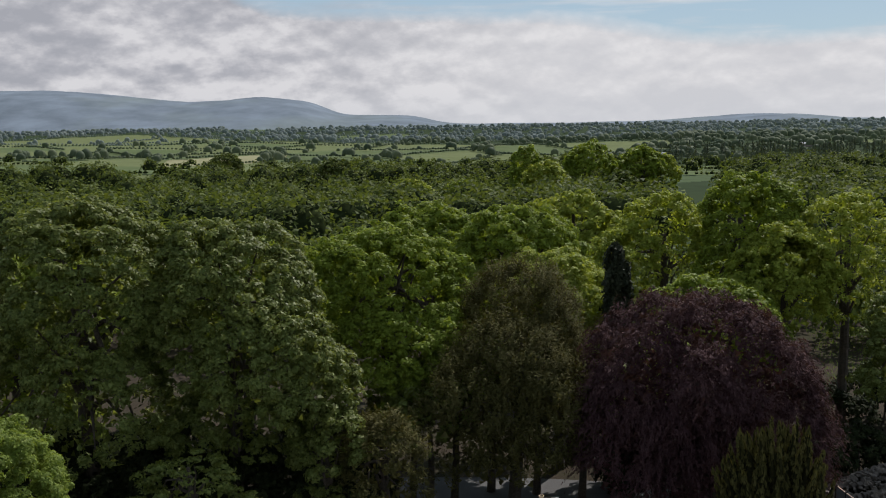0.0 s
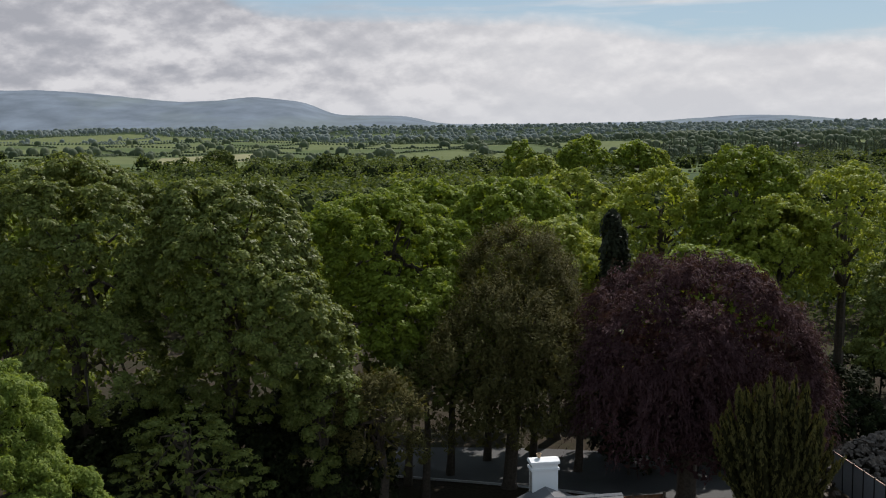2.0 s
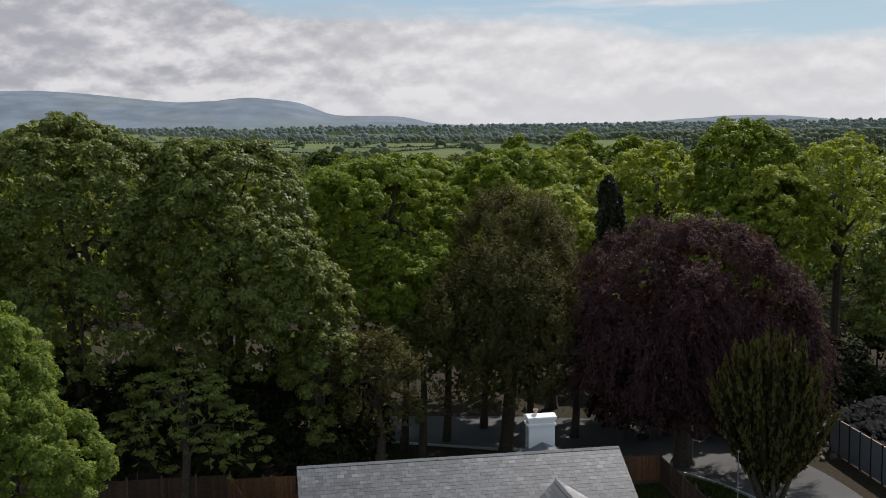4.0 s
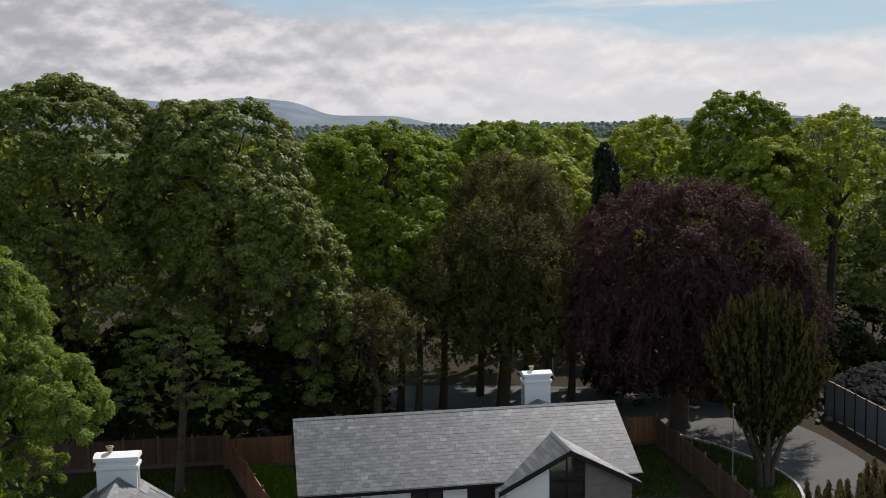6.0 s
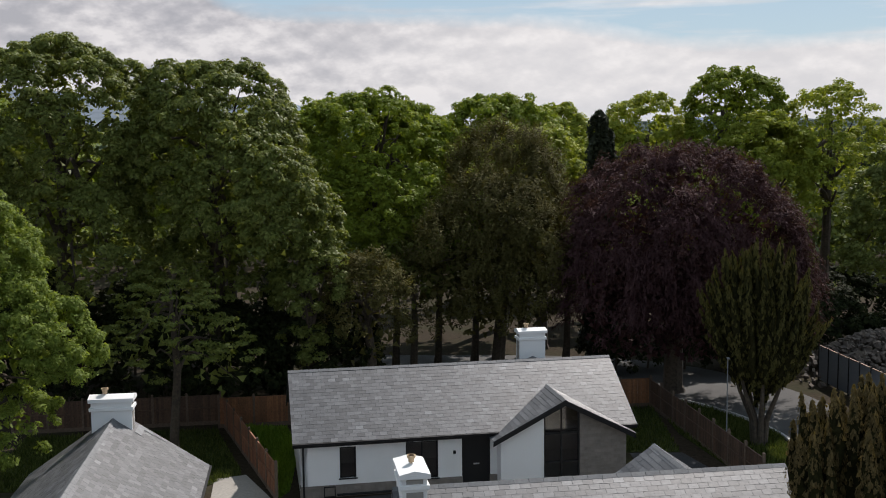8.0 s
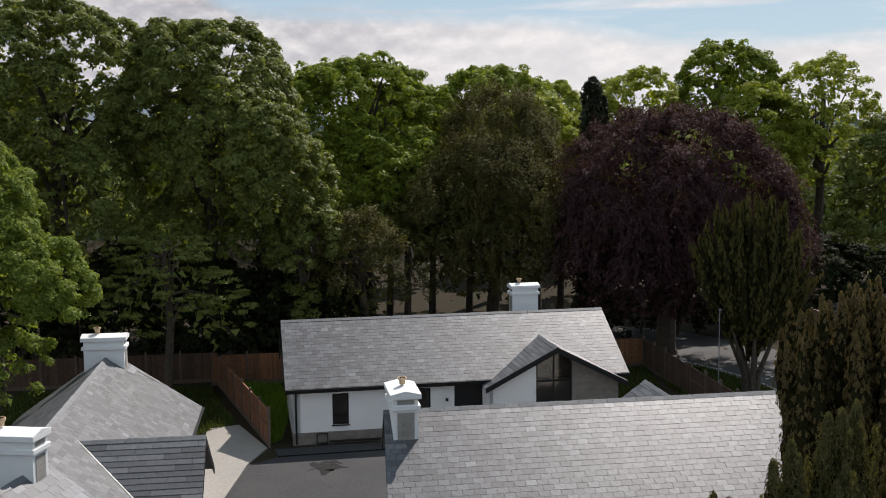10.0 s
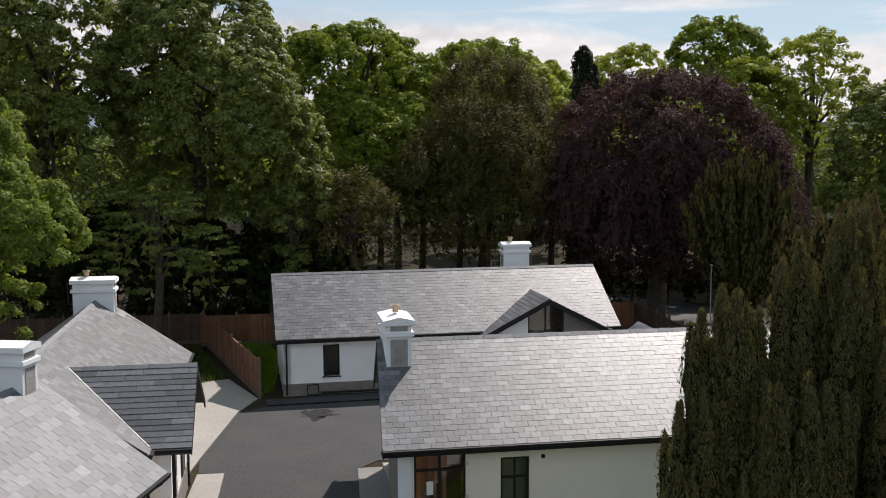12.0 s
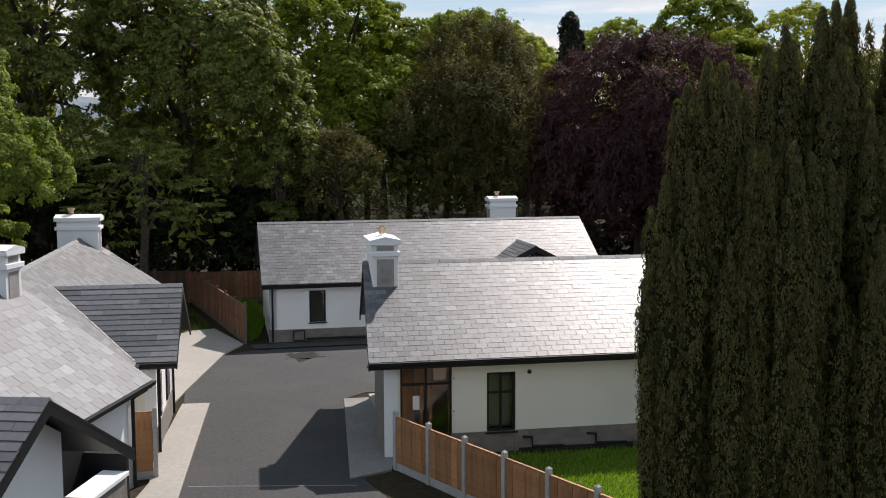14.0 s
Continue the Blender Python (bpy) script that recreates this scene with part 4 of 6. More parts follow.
    part("wing_deck", slab([(xin, b, eave), (wing_front, b, eave), (wing_front, wing_y, wing_apex), (xin, wing_y, wing_apex)]), M["black"], wroof)
    wu = Vector((0, wing_half, wing_apex - eave))
    cut = -xin
    slates(wroof, (xin, a - 0.03, eave - 0.015), (1, 0, 0), wu, wing_front - xin, wu.length, lo=lambda q: max(0.0, cut - half * q * (wing_apex - eave) / wu.length / (ridge - eave) - 0.02), seed=seed + 2, stretch=4.0)
    wu2 = Vector((0, -wing_half, wing_apex - eave))
    slates(wroof, (wing_front, b + 0.03, eave - 0.015), (-1, 0, 0), wu2, wing_front - xin, wu.length, hi=lambda q: wing_front + half * q * (wing_apex - eave) / wu.length / (ridge - eave) + 0.02, seed=seed + 3)
    ridge_tiles(wroof, (xin + 0.15, wing_y, wing_apex), (wing_front, wing_y, wing_apex))
    # pale valley gutter between the two roofs
    vg = Solid()
    vx = -half * (wing_apex - eave) / (ridge - eave)
    p0, p1 = Vector((0.0, a, eave + 0.03)), Vector((vx, wing_y, wing_apex + 0.03))
    vg.prism([p0 + Vector((-0.035, 0, 0.022)), p0 + Vector((0.0, 0, 0)), p1 + Vector((0.0, 0, 0)), p1 + Vector((-0.035, 0, 0.022))], (0, 0, 0.012))
    part("valley_gutter", vg, M["metal"], wroof, "bright metal valley gutter")
    wx = wing_front - 0.6
    part("wing_gutter", Solid().prism([(0.1, a, eave - 0.02), (0.1, a, eave - 0.2), (0.1, a - 0.1, eave - 0.13), (0.1, a - 0.13, eave - 0.03)], (wing_front - 0.1, 0, 0)), M["black"], h, "black gutter and fascia")
    gb = Solid()
    for ya in (a, b):
        gb.prism([(wing_front - 0.04, ya, eave - 0.05), (wing_front - 0.04, wing_y, wing_apex - 0.05), (wing_front - 0.04, wing_y, wing_apex - 0.24), (wing_front - 0.04, ya, eave - 0.22)], (0.04, 0, 0))
    part("bargeboard", gb, M["black"], h, "black bargeboard")
    wt = eave + 0.08
    part("wing_side", Solid().box(-0.4, wx - 0.3, a + 0.35, a + 0.6, 0, wt), M["cream"] if not porch else M["white"], h)
    part("wing_side", Solid().box(-0.4, wx - (1.2 if porch else 0.3), b - 0.6, b - 0.35, 0, wt), M["white"], h)
    g0, g1, gap = a + 0.35, b - 0.35, wing_apex - 0.3
    if porch:
        ym = wing_y + 1.5

        def lid(y):
            return wing_apex - (wing_apex - eave) * abs(y - wing_y) / wing_half - 0.14

        part("wing_gable", Solid().prism([(wx - 0.3, g0, 0), (wx - 0.3, ym, 0), (wx - 0.3, ym, lid(ym)), (wx - 0.3, wing_y, lid(wing_y)), (wx - 0.3, g0, lid(g0))], (0.3, 0, 0)), M["white"], h, "white gable wall")
        # Black panels carry the porch's inner shade, drawn past the eave to fit the view.
        ge = g1 + 1.42
        part("porch_back", Solid().prism([(wx - 1.0, ym, 0), (wx - 1.0, ge, 0), (wx - 1.0, ge, 2.2), (wx - 1.0, g1, lid(g1)), (wx - 1.0, ym, lid(ym))], (0.1, 0, 0)), M["black"], h, "black panel put in for the dark of the porch recess")
        part("porch_side", Solid().box(wx - 0.9, wx - 0.1, ge - 0.1, ge, 0, 2.2), M["black"], h, "black panel added for the dark side of the porch")
        part("downpipe", Solid().tube([(-0.32, -0.42, 0.05), (-0.32, -0.42, 2.2), (0.05, -0.42, 2.45)], [0.045] * 3, 8), M["black"], h, "black downpipe")
        part("porch_post", Solid().box(wx - 0.1, wx, ge - 0.1, ge, 0, 2.2), M["black"], h, "black porch post")
        part("porch_wall", Solid().box(wx - 0.3, wx, ym + 0.003, ge - 0.11, 0, 1.78), M["stone"], h, "low stone porch wall")
        part("porch_coping", Solid().box(wx - 0.5, wx + 0.05, ym + 0.003, ge - 0.11, 1.783, 1.86), M["white"], h, "white coping on the porch wall")
    else:
        part("wing_gable", Solid().prism([(wx - 0.3, g0, 0.75), (wx - 0.3, g1, 0.75), (wx - 0.3, g1, wt), (wx - 0.3, wing_y, gap), (wx - 0.3, g0, wt)], (0.3, 0, 0)), M["white"], h, "white gable wall")
        part("wing_plinth", Solid().box(wx - 0.3, wx + 0.03, g0 - 0.02, g1 + 0.02, 0, 0.75), M["stone"], h, "stone plinth under the gable")
        for ya, yb in ((g0 + 0.8, g0 + 1.15), (g0 + 2.6, g0 + 3.5)):
            part("gable_window", Solid().box(wx + 0.002, wx + 0.04, ya, yb, 0.85, 2.35), M["black"], h, "narrow black-framed window")
            part("gable_pane", Solid().box(wx + 0.042, wx + 0.05, ya + 0.06, yb - 0.06, 0.92, 2.28), M["glass"], h)
    for yy in () if porch else (g0 + 0.05, g1 - 0.05):
        part("downpipe", Solid().tube([(wx + 0.06, yy, 0.03), (wx + 0.06, yy, eave - 0.3), (wx + 0.3, yy, eave - 0.08)], [0.04] * 3, 8), M["black"], h, "black downpipe")
    return h


C = side_house((-9.05, 38.95), 8.5, -10.42, 2.55, 1.07, 4.30, 5.78, 51, False)
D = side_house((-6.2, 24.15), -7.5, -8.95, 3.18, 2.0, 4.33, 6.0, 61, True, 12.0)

# the rear wing of the nearer bungalow, its ridge running back from the main roof
WX, WH, WY, WE, WT = 9.63, 2.25, 8.45, 2.62, 4.18
wing = part("wing_roof", slab([(WX - WH, 4.4, WE), (WX, 4.4, WT), (WX, WY, WT), (WX - WH, WY, WE)]), M["black"], B, "slated roof of the rear wing")
part("wing_deck", slab([(WX + WH, 4.4, WE), (WX, 4.4, WT), (WX, WY, WT), (WX + WH, WY, WE)]), M["black"], wing)
slates(wing, (WX - WH - 0.02, WY, WE - 0.01), (0, -1, 0), (WH, 0, WT - WE), WY - 4.4, math.hypot(WH, WT - WE), seed=80, stretch=3.0)
slates(wing, (WX + WH + 0.02, 4.4, WE - 0.01), (0, 1, 0), (-WH, 0, WT - WE), WY - 4.4, math.hypot(WH, WT - WE), seed=81)
ridge_tiles(wing, (WX, 4.4, WT), (WX, WY, WT))
part("wing_wall", gable_end(WX - WH + 0.3, WX + WH - 0.3, WY - 0.5, WE + 0.1, WT - 0.12, 0.25), M["cream"], B)
part("wing_wall", Solid().box(WX - WH + 0.3, WX - WH + 0.55, 7.1, WY - 0.5, 0, WE + 0.05), M["cream"], B)
part("wing_wall", Solid().box(WX + WH - 0.55, WX + WH - 0.3, 7.1, WY - 0.5, 0, WE + 0.05), M["cream"], B)


# ---- fences ----
board_mesh = Solid().box(-0.058, 0.058, -0.011, 0.011, 0, 1.0).mesh("board", M["fence"])
red_board_mesh = Solid().box(-0.058, 0.058, -0.011, 0.011, 0, 1.0).mesh("board", M["mid_fence"])


def fence(a, b, tall, label, boards_apart, board_w=0.125, post_over=0.12, spacing=1.83, group="garden fences", dim=False, mid=False):
    """Panels of upright boards between concrete posts with a capping rail and a gravel board."""
    a, b = Vector((*a, 0)), Vector((*b, 0))
    d = b - a
    f = thing("fence", label, "fence", pose(a.x, a.y, 0, 0, 0, math.degrees(math.atan2(d.y, d.x))), group)
    n = max(1, round(d.length / spacing))
    step = d.length / n
    rng = random.Random(int(abs(a.x * 31 + a.y * 7)))
    rest = Solid()
    wood, stake = (M["dim_fence"], M["wood_post"]) if dim else (M["mid_fence"], M["wood_post"]) if mid else (M["fence"], M["post"])
    for i in range(n + 1):
        x = i * step
        p = Solid().box(x - 0.055, x + 0.055, -0.055, 0.055, 0, tall + post_over)
        p.poly([(x - 0.055, -0.055, tall + post_over), (x + 0.055, -0.055, tall + post_over), (x + 0.055, 0.055, tall + post_over), (x - 0.055, 0.055, tall + post_over), (x, 0, tall + post_over + 0.05)],
               [(0, 1, 4), (1, 2, 4), (2, 3, 4), (3, 0, 4)])
        part("post", p, stake, f, "dark wooden post" if dim or mid else "grey concrete post")
    for i in range(n):
        x0, x1 = i * step + 0.06, (i + 1) * step - 0.06
        part("gravel_board", Solid().box(x0, x1, -0.02, 0.02, 0.0, 0.2), stake, f)
        part("capping", Solid().box(x0, x1, -0.03, 0.03, tall - 0.03, tall), wood, f)
        part("rail", Solid().box(x0, x1, 0.012, 0.05, tall * 0.55, tall * 0.55 + 0.07), wood, f)
        k = max(1, round((x1 - x0) / board_w))
        for j in range(k):
            xb = x0 + (j + 0.5) * (x1 - x0) / k
            off = 0.006 if j % 2 else -0.006
            if boards_apart:
                ob = new("board", red_board_mesh if mid else board_mesh)
                ob.parent = f
                ob.matrix_local = Matrix.Translation((xb, off + rng.uniform(-0.003, 0.003), 0.2)) @ Matrix.Diagonal(((x1 - x0) / k / 0.118, 1, tall - 0.23, 1))
            else:
                rest.box(xb - (x1 - x0) / k / 2 + 0.004, xb + (x1 - x0) / k / 2 - 0.004, off - 0.011, off + 0.011, 0.2, tall - 0.03)
    if rest.v:
        tagged(part("boarding", rest, wood if dim else M["fence_j"], f, "brown upright boards"), kind="stuff")
    return f


fence((-0.29, 25.05), (8.1, 13.0), 1.40, "brown boarded fence with grey concrete posts along the lawn", True, 0.24, spacing=1.46)
fence((-7.03, 42.15), (-12.05, 54.4), 1.62, "reddish boarded fence beside the path", True, 0.15, mid=True)
fence((-12.05, 54.4), (-22.5, 52.6), 1.6, "brown boarded fence under the trees", False, dim=True)
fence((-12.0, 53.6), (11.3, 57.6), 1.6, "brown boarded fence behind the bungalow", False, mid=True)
fence((13.35, 42.8), (11.25, 57.5), 1.55, "boarded fence beside the verge, boards darkened for shade", False, dim=True, post_over=0.2)
fence((-7.05, 24.30), (-6.25, 24.50), 1.72, "short brown fence panel with concrete post", True, 0.13, 0.08)

H = thing("hoarding", "dark grey site hoarding with posts", "hoarding", pose(22.6, 63.5, 0, 0, 0, -84))
for i in range(7):
    part("panel", Solid().box(i * 1.3 + 0.03, (i + 1) * 1.3 - 0.03, -0.02, 0.02, 0.1, 2.15), M["sheet"], H)
    part("hoarding_post", Solid().box(i * 1.3 - 0.03, i * 1.3 + 0.03, -0.06, 0.06, 0, 2.25), M["black"], H, "dark post")
part("top_rail", Solid().box(0, 9.1, -0.03, 0.03, 2.152, 2.2), M["wood"], H, "brown top rail")

lp = thing("street_lamp", "thin grey steel lamp post on the verge", "lamp post", pose(12.97, 47.5, 0))
part("pole", Solid().tube([(0, 0, 0), (0, 0, 1.2), (0, 0, 1.21), (0, 0, 4.8)], [0.05, 0.05, 0.028, 0.022], 10), M["lead"], lp)
part("lantern", Solid().box(-0.05, 0.05, -0.2, 0.05, 4.8, 4.85), M["lead"], lp)


# ---- trees ----
def unit(v):
    return v / np.maximum(np.linalg.norm(v, axis=-1, keepdims=True), 1e-9)


def leaf_tris(p, normal, along, size, aspect, rng):
    """Pointed leaves at p, one triangle each, lying across normal with the tip along the given way."""
    t1 = unit(along - normal * (along * normal).sum(1, keepdims=True))
    t2 = np.cross(normal, t1)
    ln = (size * rng.uniform(0.7, 1.35, len(p)))[:, None]
    wd = ln * aspect * 0.5
    root = p - t1 * ln * 0.45
    return np.stack([root - t2 * wd, root + t2 * wd, p + t1 * ln * 0.55 - normal * ln * 0.15], 1).reshape(-1, 3)


def sphere_dirs(n, rng):
    return unit(rng.normal(size=(n, 3)))


def boughs(crown, r, rng, low):
    """Rounded boughs (x, y, z, radius) that together make the skin of one oval mass of a crown."""
    c, R = np.array(crown[:3], float), np.array(crown[3:6], float)
    r = min(r, 0.42 * R.min())
    n = max(9, int(3.4 * R[0] * R[2] / r ** 2))
    i = np.arange(n)
    zz = low + (1 - low) * (i + 0.5) / n
    a = i * 2.39996 + rng.uniform(-0.4, 0.4, n)
    q = np.sqrt(np.maximum(0, 1 - zz * zz))
    d = np.c_[q * np.cos(a), q * np.sin(a), zz]
    br = r * rng.uniform(0.6, 1.35, n)
    k = (1 - 0.95 * br / (np.linalg.norm(d * R, axis=1) + 1e-6))[:, None] * rng.uniform(0.9, 1.05, (n, 1))
    return np.c_[c + d * R * k, br], unit(d / R)


def tufts(lobes, ways, centres, radii, puff, rng, cover):
    """Small rounded tufts on the open skins of the boughs: places, the ways they face and their radii."""
    n = np.maximum(3, (cover * 3.2 * (lobes[:, 3] / puff) ** 2)).astype(int)
    pick = np.repeat(np.arange(len(lobes)), n)
    m = len(pick)
    d = unit(sphere_dirs(m, rng) + 0.55 * ways[pick] + np.array([0, 0, 0.35]))
    pr = puff * rng.uniform(0.55, 1.4, m)
    p = lobes[pick, :3] + d * (lobes[pick, 3:4] * np.where(rng.random((m, 1)) < 0.16, rng.uniform(1.05, 1.3, (m, 1)), rng.uniform(0.82, 1.06, (m, 1)))) * np.array([1, 1, 0.9])
    low, high = lobes[:, 2].min(), lobes[:, 2].max()
    keep = (d[:, 2] > -0.55) & (rng.random(m) < 0.30 + 1.2 * (p[:, 2] - low) / (high - low + 0.1))
    for c, R in zip(centres, radii):
        keep &= (((p - c) / (R * 0.80)) ** 2).sum(1) > 1
    for x, y, z, r in lobes:
        keep &= ((p - (x, y, z)) ** 2).sum(1) > (0.72 * r) ** 2
    return p[keep], unit(d[keep] + np.array([0, 0, 0.7])), pr[keep]


def tuft_leaves(p, d, pr, size, aspect, rng, full, droop=0.0, flat=0.75):
    """Leaves domed over each tuft, like small umbrellas; those on the side away from the camera are larger and fewer.
    """
    away = (d[:, 1] > 0.45)
    n = np.maximum(6, full * 5.0 * pr ** 2 / (0.5 * size ** 2 * aspect) * np.where(away, 0.40, 1.0)).astype(int)
    pick = np.repeat(np.arange(len(p)), n)
    m = len(pick)
    a = unit(sphere_dirs(m, rng) + 0.75 * d[pick])
    q = p[pick] + a * (pr[pick, None] * rng.uniform(0.62, 1.06, (m, 1))) * np.array([1, 1, flat])
    nrm = unit(a + 0.35 * rng.normal(size=(m, 3)) + np.array([0, 0, 0.55]))
    along = a * 0.7 + 0.7 * rng.normal(size=(m, 3)) - np.array([0, 0, droop])
    return leaf_tris(q, nrm, along, size * np.where(away[pick], 1.5, 1.0), aspect, rng)


def weeping(p, d, pr, reach, fall, size, aspect, rng, per):
    """Thin sprays that leave each tuft and bend down (fall > 0) or up (fall < 0), set with narrow leaves."""
    keep = (d[:, 1] < 0.5) | (rng.random(len(d)) < 0.35)
    p, d = p[keep], d[keep]
    k = 7
    d = unit(d + 0.35 * rng.normal(size=d.shape))
    p, d = np.repeat(p, k, 0), np.repeat(d, k, 0)
    p = p + 0.16 * rng.normal(size=p.shape)
    ln = reach * rng.uniform(0.45, 1.3, (len(p), 1))
    d = unit(d * np.array([1, 1, 0.55]) + np.array([0, 0, 0.3]) + 0.22 * rng.normal(size=d.shape))
    side = unit(np.cross(d, rng.normal(size=d.shape)))
    vs = []
    for j in range(per):
        u = (j + 0.5) / per
        q = p + d * ln * (u - 0.35) + side * ln * 0.12 * math.sin(u * 3) - np.array([0, 0, 1.0]) * fall * ln * u * u
        way = d - np.array([0, 0, 2.0]) * fall * u + 0.25 * rng.normal(size=d.shape)
        nrm = unit(d + np.array([0, 0, 0.5]) + 0.6 * rng.normal(size=d.shape))
        vs.append(leaf_tris(q + 0.03 * rng.normal(size=q.shape), nrm, way, size, aspect, rng))
    return np.concatenate(vs)


def grow(t, trunk_top, ends, r0, rng):
    """A tapered trunk with bent limbs out to the given ends, as parts of the tree t."""
    b, top = Vector((0, 0, 0)), Vector(trunk_top)
    mid = b.lerp(top, 0.5) + Vector((rng.uniform(-0.3, 0.3), rng.uniform(-0.3, 0.3), 0))
    part("trunk", Solid().tube([b - Vector((0, 0, 0.1)), b + Vector((0, 0, 0.35)), mid, top], [r0 * 1.5, r0 * 1.08, r0 * 0.85, r0 * 0.4], 9), M["bark"], t, "dark grey-brown bark")
    for e in ends:
        e = Vector(e)
        k = rng.uniform(0.45, 0.95)
        f = (b.lerp(mid, k * 2) if k < 0.5 else mid.lerp(top, k * 2 - 1))
        m1 = f.lerp(e, 0.5) + Vector((rng.uniform(-0.4, 0.4), rng.uniform(-0.4, 0.4), 0.7))
        part("limb", Solid().tube([f, f.lerp(m1, 0.5) + Vector((0, 0, 0.15)), m1, e], [r0 * 0.42, r0 * 0.32, r0 * 0.2, r0 * 0.06], 6, False), M["bark"], t)


def broadleaf(name, label, category, base, trunk_h, crowns, mat, leaf, seed, r0=0.4, bough=1.5, puff=0.42, cover=1.0, full=1.0, inner=1.0, low=-0.65, aspect=0.85, droop=0.0, flat=0.75, spray=None, group=""):
    """A tree: trunk and limbs, oval masses (x, y, z, rx, ry, rz) made of boughs, boughs of tufts, tufts of leaves."""
    rng = np.random.default_rng(seed)
    py = random.Random(seed)
    t = thing(name, label, category, pose(*base), group)
    trim = 0.0 if spray else 0.3
    local = [(x - base[0], y - base[1], z - base[2], rx - trim, ry - trim, rz - trim) for x, y, z, rx, ry, rz in crowns]
    sets = [boughs(c, bough, rng, low) for c in local]
    lobes = np.concatenate([s[0] for s in sets])
    ways = np.concatenate([s[1] for s in sets])
    centres, radii = np.array([c[:3] for c in local]), np.array([c[3:6] for c in local])
    p, d, pr = tufts(lobes, ways, centres, radii, puff, rng, cover)
    if spray:
        vs = [weeping(p, d, pr, spray[0], spray[1], leaf, aspect, rng, spray[2])]
    else:
        vs = [tuft_leaves(p, d, pr, leaf, aspect, rng, full, droop, flat)]
    for c, R in zip(centres, radii):
        k = int(inner * 22 * R[0] * R[2])
        q = c + sphere_dirs(k, rng) * R * rng.uniform(0.2, 0.86 if spray else 0.72, (k, 1))
        vs.append(leaf_tris(q, sphere_dirs(k, rng), rng.normal(size=q.shape), 0.36, 0.9, rng))
    ends = [lobes[py.randrange(len(lobes))][:3] for _ in range(16)]
    big = max(local, key=lambda c: c[3] * c[5])
    grow(t, (big[0], big[1], trunk_h), ends, r0, py)
    bulk("crown", np.concatenate(vs), 3, M[mat], t)
    return t


def columns(name, label, base, spires, mat, needle, seed, stems=(), full=1.0, bump=0.07, flare=1.5, seen_from=0.0, tip=4.0, slim=0.5, group=""):
    """An upright yew: crowded steep columns (x, y, z_low, z_top, radius, lean_x, lean_y), each a lumpy heart coloured
    dark for inner shade, set with rising shoots.
    """
    rng = np.random.default_rng(seed)
    t = thing(name, label, "yew", pose(*base), group)
    vs = []
    for x, y, z0, z1, r, lx, ly in spires:
        hgt = z1 - z0
        ph = rng.uniform(0, 6.28, 6)

        def radius(s, a):
            """Radius at a depth s below the tip, on the side a."""
            grown = np.minimum(1.0, (s / (tip * r + 1e-6)) ** 0.75) * (1 + (flare - 1) * np.minimum(1.0, s / 2.6))
            low = np.clip((hgt - s) / (0.22 * hgt) + 0.35, 0.35, 1)
            lump = 1 + 0.16 * np.sin(s * 4.1 / (r * 6 + 0.2) + ph[0] + 2 * np.sin(a + ph[1])) + 0.13 * np.sin(3 * a + s * 3.3 + ph[2]) + 0.08 * np.sin(5 * a - s * 9 + ph[3])
            return r * grown * low * lump

        def axis(s):
            u = 1 - s / hgt
            w = 0.22 * r
            return np.stack([x + lx * u + w * np.sin(s * 1.9 + ph[4]), y + ly * u + w * np.sin(s * 1.6 + ph[5]), z1 - s], -1)

        rows, sides = max(8, int(hgt / (bump * 2.2))), 9
        sv = hgt * (np.arange(rows + 1) / rows) ** 1.3
        av = np.arange(sides) * 2 * np.pi / sides
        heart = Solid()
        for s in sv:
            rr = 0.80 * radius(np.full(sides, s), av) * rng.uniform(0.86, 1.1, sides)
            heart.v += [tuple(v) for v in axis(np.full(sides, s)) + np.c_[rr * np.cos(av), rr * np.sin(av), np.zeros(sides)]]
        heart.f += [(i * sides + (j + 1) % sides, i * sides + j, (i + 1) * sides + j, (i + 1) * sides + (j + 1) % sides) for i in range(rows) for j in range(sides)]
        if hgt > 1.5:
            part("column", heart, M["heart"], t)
        area = 2 * math.pi * r * flare * hgt
        n = int(full * area / (0.5 * needle ** 2 * 0.5) / 7)
        s = hgt * rng.random(n) ** 1.15
        s = s[(z1 - s > seen_from) | (rng.random(n) < 0.25)]
        n = len(s)
        a = rng.uniform(0, 2 * np.pi, n)
        d = np.c_[np.cos(a), np.sin(a), np.zeros(n)]
        keep = (d[:, 1] < 0.35) | (rng.random(n) < 0.4)
        s, a, d = s[keep], a[keep], d[keep]
        n = len(s)
        p = axis(s) + d * (radius(s, a) * rng.uniform(0.80, 1.08, n))[:, None]
        m = n * 7
        p, d = np.repeat(p, 7, 0), np.repeat(d, 7, 0)
        b = sphere_dirs(m, rng)
        q = p + bump * b * np.array([0.6, 0.6, 1.0]) + d * bump * 0.4
        along = np.array([0, 0, 1.3]) + 0.4 * d + 0.3 * rng.normal(size=(m, 3))
        nrm = unit(d + 0.4 * b + np.array([0, 0, 0.1]))
        vs.append(leaf_tris(q, nrm, along, needle, slim, rng))
    bulk("crown", np.concatenate(vs), 3, M[mat], t)
    for x, y, tx, ty, tz, r in stems:
        part("stem", Solid().tube([(x, y, -0.1), (x * 0.9 + tx * 0.1, y * 0.9 + ty * 0.1, tz * 0.3), (x * 0.4 + tx * 0.6, y * 0.4 + ty * 0.6, tz * 0.65), (tx, ty, tz)], [r * 1.3, r, r * 0.7, r * 0.3], 8, False), M["bark"], t, "dark upright stem")
    return t


